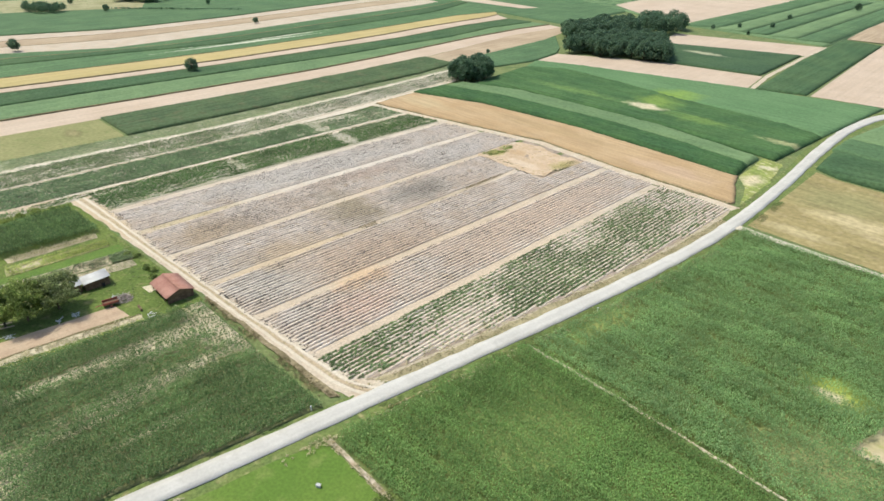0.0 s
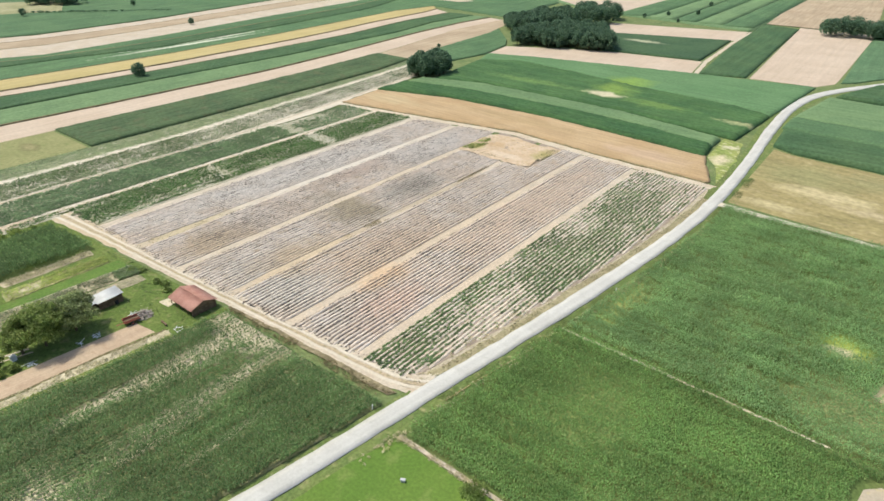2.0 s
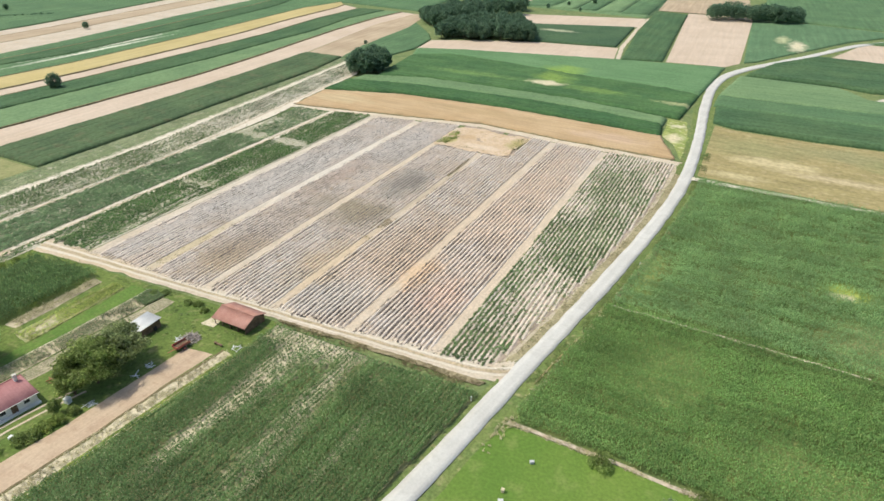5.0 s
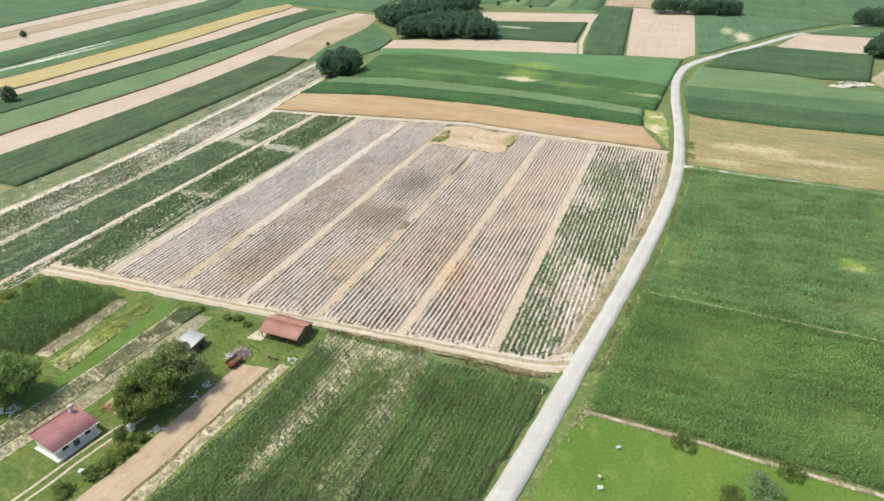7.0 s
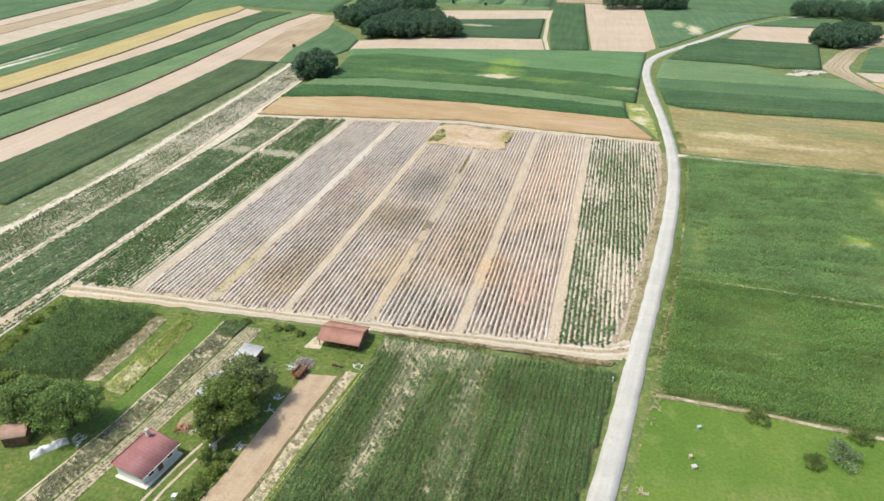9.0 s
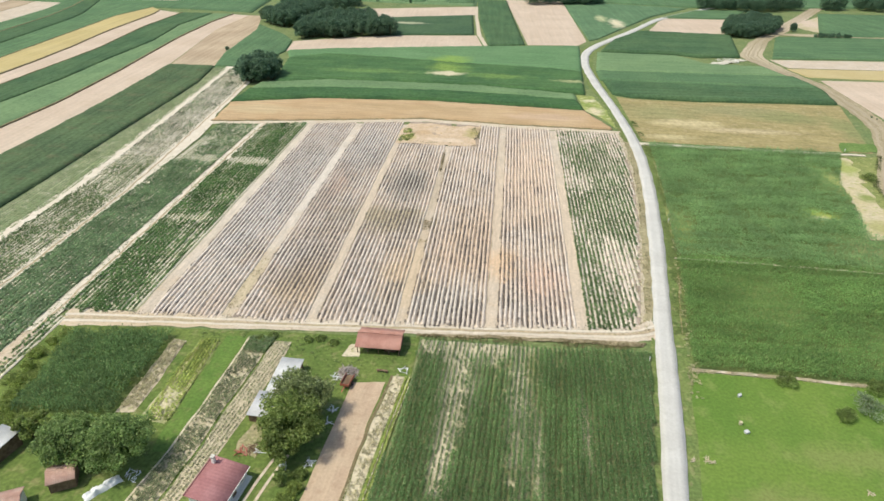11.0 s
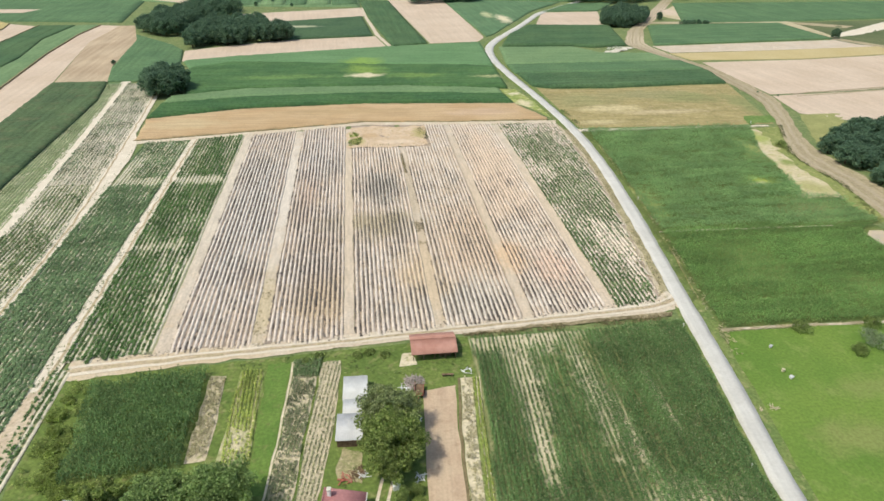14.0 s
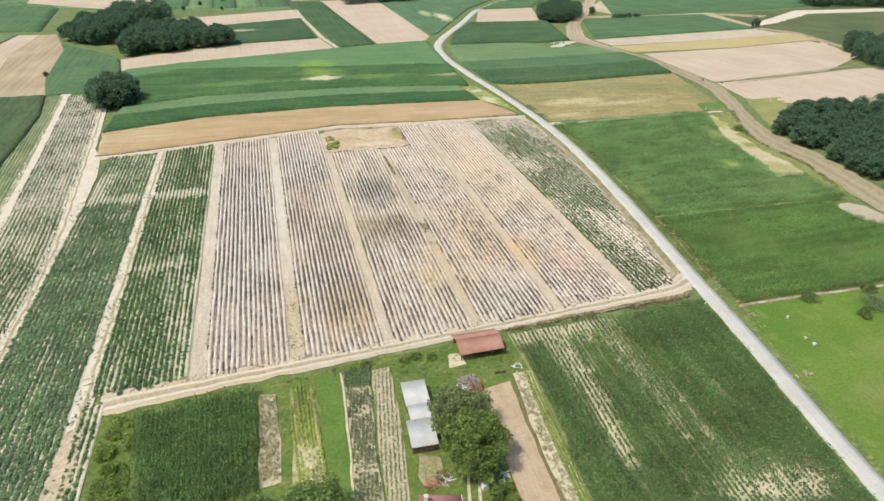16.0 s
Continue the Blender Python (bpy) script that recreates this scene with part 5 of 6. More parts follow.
# ---- trees ----
bark = surf("bark", (0.09, 0.07, 0.05), (0.13, 0.10, 0.07), 0.6, 0.08, 0.3, bump=0.6)
crown_garden = leafy("garden_tree_leaf", (0.15, 0.225, 0.065), (0.40, 0.48, 0.165), (0.55, 0.58, 0.26), 0.6, clump=0.35)
crown_pale = leafy("greyish_tree_leaf", (0.175, 0.225, 0.10), (0.43, 0.49, 0.24), (0.58, 0.60, 0.38), 0.6, clump=0.35)
crown_oak = leafy("broad_tree_leaf", (0.16, 0.255, 0.09), (0.40, 0.52, 0.21), None, 0.6, clump=0.3)
# woods: distance haze is painted in, as lifted, bluish, low-contrast greens
crown_wood = leafy("hazed_wood_leaf", (0.115, 0.205, 0.135), (0.18, 0.285, 0.175), None, 0.55, clump=0.2)


def limb(bm, a, b, r0, r1, seg=7):
    a, b = Vector(a), Vector(b)
    q = (b - a).to_track_quat("Z", "Y").to_matrix().to_4x4()
    bmesh.ops.create_cone(bm, cap_ends=True, segments=seg, radius1=r0, radius2=r1, depth=(b - a).length, matrix=Matrix.Translation((a + b) / 2) @ q)


def tree(label, height, radius, mat, lobes=16, cards=220, card=0.45, seed=1, flat=0.75, group="", trunk_r=0.22, mid=0.58, reach=0.40, form=0.55, clump=(0.13, 0.3)):
    """A tree: tapered trunk with limbs, and a crown of leaf clumps in uneven lobes."""
    r = np.random.default_rng(seed)
    thing = tagged(new("tree"), label, "tree", group)
    bm = bmesh.new()
    fork = height * 0.32
    limb(bm, (0, 0, -0.1), (0.1, 0, fork), trunk_r, trunk_r * 0.7, 9)
    cz, rz = height * mid, height * reach
    vs, fs, o = [], [], 0
    for k in range(lobes):
        a, u = 2.4 * k + r.normal(0, 0.4), (k + 0.5) / lobes
        ze = 1 - 1.75 * u
        rad = math.sqrt(max(0.05, 1 - ze * ze)) * radius * 0.78 * r.uniform(0.5, 1.25)
        c = np.array([math.cos(a) * rad, math.sin(a) * rad, cz + ze * rz * 0.72])
        if k % 3 == 0:
            limb(bm, (0.1, 0, fork * r.uniform(0.8, 1)), tuple(c * (0.8, 0.8, 0.95)), trunk_r * 0.45, 0.04, 6)
        lr = radius * r.uniform(*clump)
        d = r.normal(0, 1, (cards, 3))
        d /= np.linalg.norm(d, axis=1)[:, None]
        p = c + d * (lr * r.uniform(0.3, 1.3, (cards, 1)) ** 0.6) * (1, 1, flat)
        nrm = form * d + r.normal(0, 0.8, (cards, 3)) + (0, 0, 0.5)
        nrm /= np.linalg.norm(nrm, axis=1)[:, None]
        t1 = np.cross(nrm, r.normal(0, 1, (cards, 3)))
        t1 /= np.linalg.norm(t1, axis=1)[:, None]
        t2 = np.cross(nrm, t1)
        s1, s2 = card * r.uniform(0.5, 1.1, (cards, 1)), card * r.uniform(0.35, 0.8, (cards, 1))
        vs.append(np.stack([p - t1 * s1, p - t2 * s2 + nrm * 0.1 * card, p + t1 * s1, p + t2 * s2 + nrm * 0.1 * card], 1).reshape(-1, 3))
        fs.append(np.arange(cards * 4).reshape(-1, 4) + o)
        o += cards * 4
    part("trunk", bm, bark, thing)
    part("crown", npmesh("crown", np.concatenate(vs), np.concatenate(fs)), mat, thing)
    return thing


def put(thing, x, y, z=0.0, turn=0.0, s=1.0):
    thing.location, thing.rotation_euler = (x, y, z), (0, 0, radians(turn))
    thing.scale = (s, s, s)
    return thing


put(tree("broad greyish green garden tree beside the tilled bed", 7.8, 4.6, crown_pale, 64, 190, 0.23, 3, form=0.85, clump=(0.15, 0.31)), -13.4, 69.8)
put(tree("broad green garden tree shading the yard", 8.4, 5.0, crown_garden, 68, 190, 0.23, 4, form=0.85, clump=(0.15, 0.31)), -12.9, 64.4)
put(tree("green fruit tree at the end of the yard", 6.0, 3.0, crown_garden, 60, 120, 0.2, 5), -13.6, 60.8)
put(tree("tall leafy tree between the small buildings", 8.0, 4.7, crown_oak, 64, 190, 0.23, 6, form=0.85, clump=(0.15, 0.31)), -36.0, 57.8)
put(tree("tall leafy tree behind the brown roof", 7.2, 4.2, crown_oak, 64, 190, 0.23, 7, form=0.85, clump=(0.15, 0.31)), -43.2, 57.4)
put(tree("small leafy tree at the maize edge", 4.6, 2.6, crown_garden, 12, 300, 0.24, 8), -51.5, 60.5)

wood_kinds = [tree("dark green broadleaf tree in a dense wood", 11.0, 4.6, crown_wood, 30, 80, 0.5, 20 + k, 0.9, "trees of the wood", 0.25, 0.5, 0.52, 0.75, (0.22, 0.42)) for k in range(3)]
first = {0, 1, 2}


def wood(poly, pitch, s0=0.85, s1=1.15, seed=1, low=1.0):
    """A wood of single trees."""
    r = np.random.default_rng(seed)
    for x, y in rows_in(poly, 23, pitch, pitch, pitch * 0.22):
        k = int(r.integers(0, 3))
        s, turn = r.uniform(s0, s1), r.uniform(0, 360)
        if k in first:
            first.discard(k)
            put(wood_kinds[k], x, y, 0, turn, s).scale = (s, s, s * low)
        else:
            copy_thing(wood_kinds[k], pose(x, y, 0, 0, 0, turn)).scale = (s, s, s * low)


def far_wood(poly, pitch, s0, s1, seed, label):
    """A distant wood whose trees cannot be told apart, in one mesh."""
    r = np.random.default_rng(seed)
    me = next(o.data for o in wood_kinds[0].children if o.name.startswith("crown"))
    co = np.empty(len(me.vertices) * 3, np.float32)
    me.vertices.foreach_get("co", co)
    co = co.reshape(-1, 4, 3)[::2].reshape(-1, 3)
    vs = []
    for x, y in rows_in(poly, 23, pitch, pitch, pitch * 0.22):
        s, a = r.uniform(s0, s1), r.uniform(0, 6.28)
        c, sn = math.cos(a), math.sin(a)
        vs.append(np.stack([(co[:, 0] * c - co[:, 1] * sn) * s + x, (co[:, 0] * sn + co[:, 1] * c) * s + y, co[:, 2] * s], 1))
    v = np.concatenate(vs)
    tagged(part("distant_wood", npmesh("distant_wood", v, np.arange(len(v)).reshape(-1, 4)), crown_wood), label, "wood", kind="stuff")


wood([(-104, 354), (-82, 360), (-51.5, 372.5), (-55, 380), (-68, 400), (-80, 414), (-98, 410), (-106, 380)], 5.4, 0.82, 0.98, 2)
wood([(-116, 385), (-132, 392), (-140, 402), (-141, 440), (-128, 458), (-106, 446), (-108, 405)], 6.0, 0.78, 1.0, 3)
wood([(-99, 258.5), (-94, 253.5), (-87.5, 259.5), (-85.5, 269), (-88, 277), (-96, 276), (-100, 267)], 4.7, 0.85, 1.02, 4)
wood([(130.5, 172), (131, 152), (129.5, 138), (128.5, 114), (144, 114), (152, 128), (176, 180), (172, 195), (152, 192)], 5.9, 0.68, 0.86, 5, 0.72)
wood([(144, 406), (150, 393), (162, 395), (183, 428), (186, 456), (168, 452), (152, 432)], 5.3, 0.68, 0.86, 7, 0.9)
far_wood([(151, 128), (200, 128), (250, 222), (206, 194), (176, 192)], 5.6, 0.5, 0.64, 15, "dark green wood behind the nearer trees")
far_wood([(-100, 440), (-88, 450), (-100, 492), (-130, 492), (-130, 475)], 7.6, 0.85, 1.1, 16, "dark green back part of the wood")
far_wood([(247, 240), (262, 236), (292, 262), (298, 300), (278, 296), (255, 262)], 5.5, 0.6, 0.8, 6, "dark green scrub beyond the pale soil")
far_wood([(27, 503), (86, 512), (86, 530), (27, 524)], 5.5, 0.85, 1.1, 8, "dark green distant wood behind the soil strip")
far_wood([(152, 504), (188, 498), (225, 506), (232, 530), (160, 530)], 6.5, 0.8, 1.0, 9, "dark green distant wood along the far road")
far_wood([(245, 514), (260, 516), (262, 528), (247, 528)], 6, 0.75, 0.95, 22, "dark green copse beside the dirt road")
far_wood([(270, 514), (312, 519), (312, 540), (274, 540)], 6.5, 0.75, 0.95, 23, "dark green distant wood behind the far meadow")
far_wood([(300, 540), (420, 520), (420, 545), (300, 560)], 8, 0.7, 0.9, 12, "dark green distant wood on the horizon side")
far_wood([(-462, 172), (-440, 172), (-430, 190), (-448, 196)], 5, 0.5, 0.7, 10, "dark green distant copse")


far_wood([(372, 418), (440, 406), (490, 412), (480, 436), (380, 440)], 6.5, 0.8, 1.1, 17, "dark green distant wood on the hill")
far_wood([(-474, 240), (-447, 264), (-458, 278), (-494, 254)], 5, 0.7, 0.9, 21, "dark green distant wood at the edge of the plain")
far_wood([(-434, 226), (-368, 300), (-364, 297), (-430, 222)], 2.4, 0.09, 0.15, 18, "thin dark hedge along a far field edge")
far_wood([(191, 401), (221, 403.5), (214, 408), (196, 406)], 2.6, 0.2, 0.34, 19, "low dark shrubs behind the dirt road")
far_wood([(150, 243), (160, 236), (162, 239), (152, 246)], 3.5, 0.06, 0.11, 20, "low scrub at the edge of the dirt road")


def lone(x, y, s, k):
    copy_thing(wood_kinds[k], pose(x, y, 0, 0, 0, 77 * k + x)).scale = (s, s, s)


for x, y, s, k in ((-189, 177, 0.62, 0), (-296, 128, 0.62, 1), (-300.6, 273, 0.4, 2), (-418, 216, 0.5, 0), (190, 424, 0.5, 1), (268, 353, 0.55, 2),
                   (-86, 502, 0.3, 0), (-76, 522, 0.32, 1), (-61, 541, 0.35, 2), (-60, 498, 0.25, 1), (-69, 595, 0.35, 0), (-50, 695, 0.6, 1), (-129, 319, 0.22, 2), (-478, 209, 0.45, 1), (-413, 293, 0.4, 2)):
    lone(x, y, s, k)


# ---- bushes ----
bush_leaf = leafy("bush_leaf", (0.18, 0.255, 0.08), (0.39, 0.475, 0.17), None, 0.58)
weedy_leaf = leafy("weedy_bush_leaf", (0.25, 0.34, 0.09), (0.48, 0.56, 0.19), None, 0.6)
grey_bush = leafy("pale_bush_leaf", (0.18, 0.24, 0.14), (0.42, 0.48, 0.32), None, 0.45)


def bush(label, x, y, height, radius, mat, seed, cards=160):
    """A shrub: short stems under lobes of small leaves."""
    t = tree(label, height, radius, mat, 22, cards // 3, 0.16, seed, 0.8, "", 0.06, 0.5, 0.5, 0.4, (0.2, 0.5))
    t.name = "bush"
    t["category"] = "bush"
    return put(t, x, y)


bush("low green bush on the meadow edge", 65.3, 86.2, 1.6, 1.7, bush_leaf, 31)
bush("large pale grey green bush on the meadow", 75.5, 80.6, 2.8, 2.6, grey_bush, 32)
bush("low green bush beside the pale bush", 71.6, 78.6, 1.5, 1.5, bush_leaf, 33)
bush("green bush at the meadow edge", 79.5, 85.6, 1.8, 1.8, bush_leaf, 34)
bush("dark green bush beside the bleached patch", 122, 180.5, 2.2, 2.2, bush_leaf, 36)
for n, (x, y, r) in enumerate(((-10.6, 52.0, 1.4), (-11.4, 50.4, 1.2), (-10.8, 53.9, 1.3), (-12.8, 46.8, 1.3), (-10.0, 58.0, 1.0), (-10.3, 55.6, 1.1))):
    bush("green garden bush beside the tilled bed", x, y, 1.1 + 0.3 * (n % 2), r, weedy_leaf if n in (2, 5) else bush_leaf, 40 + n)
bush("narrow green conifer like shrub in the yard", -12.2, 56.6, 3.2, 1.0, bush_leaf, 46)
for n, (x, y) in enumerate(((-24.6, 88.6), (-17.8, 88.0), (-15.6, 88.6), (-13.0, 87.7), (-26.5, 87.4))):
    bush("low dark weeds along the yard edge", x, y, 0.7, 0.9, bush_leaf, 50 + n, 90)
for n, (x, y, r) in enumerate(((-63.2, 82, 1.2), (-62.8, 78.5, 1.4), (-62.0, 75, 1.5), (-62.6, 71.5, 1.4), (-61.4, 68.4, 1.7), (-60.2, 65.4, 1.7), (-57.0, 63.4, 1.8), (-53.6, 63.0, 1.6), (-48.5, 63.2, 1.6))):
    bush("yellow green bush at the maize edge", x + 0.8 * math.sin(5 * n), y, 1.1 + 0.3 * (n % 3), r * (0.8 + 0.3 * (n % 2)), weedy_leaf, 60 + n)

# ---- buildings ----
white_wall = surf("white_plaster", (0.78, 0.76, 0.73), (0.82, 0.80, 0.77), 2, 0.2, 0.06, 0.9, 0.1)
red_metal = surf("dull_red_roof", (0.33, 0.15, 0.157), (0.39, 0.19, 0.197), 2, 0.3, 0.12, 0.6, 0.1)
red_tile = surf("faded_red_tiles", (0.43, 0.22, 0.18), (0.49, 0.27, 0.225), 1.5, 0.15, 0.15, 0.85, 0.3)
brown_tile = surf("brown_red_tiles", (0.45, 0.28, 0.235), (0.52, 0.36, 0.31), 1.5, 0.15, 0.15, 0.85, 0.3)
timber = surf("weathered_timber", (0.14, 0.09, 0.06), (0.22, 0.15, 0.10), 0.6, 0.1, 0.25, 0.9, 0.3)
sheet_white = surf("white_sheet_roof", (0.56, 0.56, 0.57), (0.64, 0.64, 0.65), 1.5, 0.2, 0.06, 0.5, 0.05)
sheet_grey = surf("grey_sheet_roof", (0.50, 0.50, 0.53), (0.57, 0.57, 0.60), 1.5, 0.2, 0.08, 0.5, 0.05)
concrete = surf("pale_concrete", (0.58, 0.55, 0.50), (0.64, 0.61, 0.56), 1.5, 0.2, 0.1)
dark_glass = surf("dark_window", (0.03, 0.035, 0.04), (0.05, 0.055, 0.06), 1, 0.3, 0.1, 0.2, 0.0)
straw = surf("pale_straw", (0.55, 0.47, 0.32), (0.62, 0.55, 0.40), 0.6, 0.1, 0.25)
white_cloth = surf("white_tarpaulin", (0.72, 0.73, 0.75), (0.80, 0.80, 0.82), 0.8, 0.2, 0.08, 0.6)
grey_wood = surf("grey_brushwood", (0.30, 0.255, 0.235), (0.42, 0.37, 0.35), 0.5, 0.1, 0.3)
red_paint = surf("red_machine_paint", (0.42, 0.12, 0.085), (0.36, 0.14, 0.11), 0.5, 0.1, 0.2, 0.5, 0.05)
black_rubber = surf("black_rubber", (0.03, 0.03, 0.03), (0.045, 0.045, 0.045), 0.3, 0.05, 0.2, 0.8)


def slope(x0, x1, y0, z0, y1, z1, thick=0.06, wave=0.0, pitch=0.22, along_x=True):
    """A roof slope from the line y0, z0 to the line y1, z1, corrugated across its width."""
    n = max(2, int((x1 - x0) / (pitch / 4))) if wave else 2
    xs = np.linspace(x0, x1, n)
    dz = wave * np.sin(np.arange(n) * math.pi / 2)
    lo = np.stack([xs, np.full(n, y0), z0 + dz], 1)
    hi = np.stack([xs, np.full(n, y1), z1 + dz], 1)
    v = np.concatenate([lo, hi, lo - (0, 0, thick), hi - (0, 0, thick)])
    i = np.arange(n - 1)
    f = [np.stack([i, i + 1, n + i + 1, n + i], 1), np.stack([2 * n + i, 3 * n + i, 3 * n + i + 1, 2 * n + i + 1], 1),
         np.stack([i, 2 * n + i, 2 * n + i + 1, i + 1], 1), np.stack([n + i, n + i + 1, 3 * n + i + 1, 3 * n + i], 1),
         np.array([[0, n, 3 * n, 2 * n], [n - 1, 3 * n - 1, 4 * n - 1, 2 * n - 1]])]
    return npmesh("roof", v, np.concatenate(f))


def gable(w, y0, y1, z0, z1, x):
    """A gable end: a slab in the plane x."""
    bm = bmesh.new()
    pts = [(y0, 0), (y1, 0), (y1, z0), ((y0 + y1) / 2, z1), (y0, z0)]
    fs = [bm.verts.new((x, y, z)) for y, z in pts]
    r = bmesh.ops.extrude_face_region(bm, geom=[bm.faces.new(fs)])
    bmesh.ops.translate(bm, vec=(w, 0, 0), verts=[v for v in r["geom"] if isinstance(v, bmesh.types.BMVert)])
    bmesh.ops.recalc_face_normals(bm, faces=bm.faces)
    return bm


def open_shed():
    """The open field barn with its red tiled roof on posts."""
    t = tagged(new("open_shed"), "open timber barn with a faded red tiled roof", "shed")
    L, D = 8.2, 5.6
    roof = part("roof", slope(-0.3, L + 0.3, -0.4, 1.75, D / 2, 2.95, 0.09, 0.025, 0.24), red_tile, t, "faded red tiled slope")
    part("roof", slope(-0.3, L + 0.3, D / 2 + 0.01, 2.95, D + 0.4, 1.75, 0.09, 0.025, 0.24), red_tile, t)
    part("ridge_cap", one_box(-0.35, L + 0.35, D / 2 - 0.12, D / 2 + 0.12, 2.93, 3.03, 0.04), red_tile, t)
    for x in (0.0, 2.0, 4.05, 6.1, 8.04):
        part("post", one_box(x, x + 0.16, 0.0, 0.16, 0, 1.83, 0.02), timber, t)
        part("post", one_box(x, x + 0.16, D - 0.16, D, 0, 1.8, 0.02), timber, t)
        part("rafter", slope(x + 0.02, x + 0.14, -0.3, 1.68, D / 2, 2.83, 0.1), timber, t)
    part("beam", one_box(-0.1, L + 0.1, 0.0, 0.14, 1.68, 1.83, 0.02), timber, t)
    for k in range(8):
        part("wall_board", one_box(0.05, L - 0.05, D - 0.26, D - 0.22, 0.15 + k * 0.2, 0.33 + k * 0.2, 0.01), timber, t)
    part("gable_wall", gable(0.06, 0.2, D - 0.1, 1.7, 2.75, L - 0.05), timber, t, "dark board gable end")
    return put(t, -8.2, 85.7, 0, 0, 0.92)


open_shed()


def log_pile(x, y, w, d, h, turn, label, seed):
    """Split logs stacked in rows, joined into one heap."""
    r = np.random.default_rng(seed)
    bm = bmesh.new()
    for i in range(int(w / 0.22)):
        for j in range(int(h / 0.2)):
            m = pose(i * 0.22 + r.normal(0, 0.02), d / 2 + r.normal(0, 0.06), 0.1 + j * 0.2, 90, 0, r.normal(0, 4))
            bmesh.ops.create_cone(bm, cap_ends=True, segments=6, radius1=0.11, radius2=0.10, depth=d * r.uniform(0.85, 1.0), matrix=m)
    ob = tagged(part("log_pile", bm, timber), label, "log pile")
    return put(ob, x, y, 0.05, turn)


log_pile(-6.2, 87.0, 1.6, 1.0, 0.9, 0, "stacked split firewood under the barn roof", 1)
log_pile(-3.4, 86.4, 2.2, 0.9, 0.7, 0, "low stack of firewood under the barn roof", 2)
sheet("gravel_patch", [(-10.7, 84.3), (-10.0, 88.2)], [(-7.4, 84.8), (-8.3, 88.2)], "cream_bed", "pale gravel beside the barn", 0.07, 0.4, 0.02, 0.3, "gravel")


def window(parent, x, y0, y1, z0, z1, face=1):
    """A window in a wall that faces along x."""
    w = part("window", one_box(x, x + 0.06 * face, y0, y1, z0, z1, 0.0) if face > 0 else one_box(x - 0.06, x, y0, y1, z0, z1, 0.0), white_wall, parent, "white framed dark window")
    part("pane", one_box(x + 0.065 * face, x + 0.075 * face, y0 + 0.08, y1 - 0.08, z0 + 0.08, z1 - 0.08) if face > 0 else one_box(x - 0.075, x - 0.065, y0 + 0.08, y1 - 0.08, z0 + 0.08, z1 - 0.08), dark_glass, w)


def cottage():
    """The small white house with its red roof, which slopes gently to the east."""
    t = tagged(new("cottage"), "small white cottage with a dull red metal roof", "house")
    W, L = 4.7, 6.4
    part("floor_slab", one_box(-0.3, W + 0.7, -0.4, L + 0.2, -0.05, 0.16, 0.03), white_wall, t, "white painted plinth")
    for nm, b in (("wall", (0, 0.25, 0, L, 0.16, 2.5)), ("wall", (W - 0.25, W, 0, L, 0.16, 1.95)), ("wall", (0.25, W - 0.25, 0, 0.25, 0.16, 1.95)), ("wall", (0.25, W - 0.25, L - 0.25, L, 0.16, 1.95))):
        part(nm, one_box(*b), white_wall, t)
    me = slope(-0.35, L + 0.35, -0.4, 2.70, W + 0.45, 1.94, 0.10, 0.018, 0.5)
    r = part("roof", me, red_metal, t, "dull red metal roof sheet")
    r.matrix_basis = Matrix(((0, 1, 0, 0), (1, 0, 0, 0), (0, 0, 1, 0), (0, 0, 0, 1)))
    part("ridge_flashing", one_box(-0.42, -0.28, -0.36, L + 0.36, 2.70, 2.80, 0.02), red_metal, r).matrix_basis = r.matrix_basis.inverted()
    for y in (0.0, L - 0.25):
        bm = bmesh.new()
        a = [bm.verts.new((0.25, y, 1.95)), bm.verts.new((W - 0.25, y, 1.95)), bm.verts.new((0.25, y, 2.5))]
        g = bmesh.ops.extrude_face_region(bm, geom=[bm.faces.new(a)])
        bmesh.ops.translate(bm, vec=(0, 0.25, 0), verts=[v for v in g["geom"] if isinstance(v, bmesh.types.BMVert)])
        bmesh.ops.recalc_face_normals(bm, faces=bm.faces)
        part("gable_wall", bm, white_wall, t)
    ch = part("chimney", one_box(0.2, 0.65, L - 1.0, L - 0.5, 2.4, 3.7, 0.03), white_wall, t, "white plastered chimney")
    part("chimney_cap", one_box(0.14, 0.71, L - 1.06, L - 0.44, 3.7, 3.78, 0.02), concrete, ch)
    window(t, W, 0.9, 1.9, 0.75, 1.65)
    window(t, W, 4.4, 5.4, 0.75, 1.65)
    part("door", one_box(W, W + 0.05, 2.6, 3.5, 0.18, 1.8, 0.0), timber, t, "dark wooden door")
    part("gutter", one_box(W + 0.44, W + 0.56, -0.35, L + 0.35, 1.80, 1.90, 0.03), white_wall, t)
    return put(t, -22.9, 51.4, 0.05, -8)


cottage()


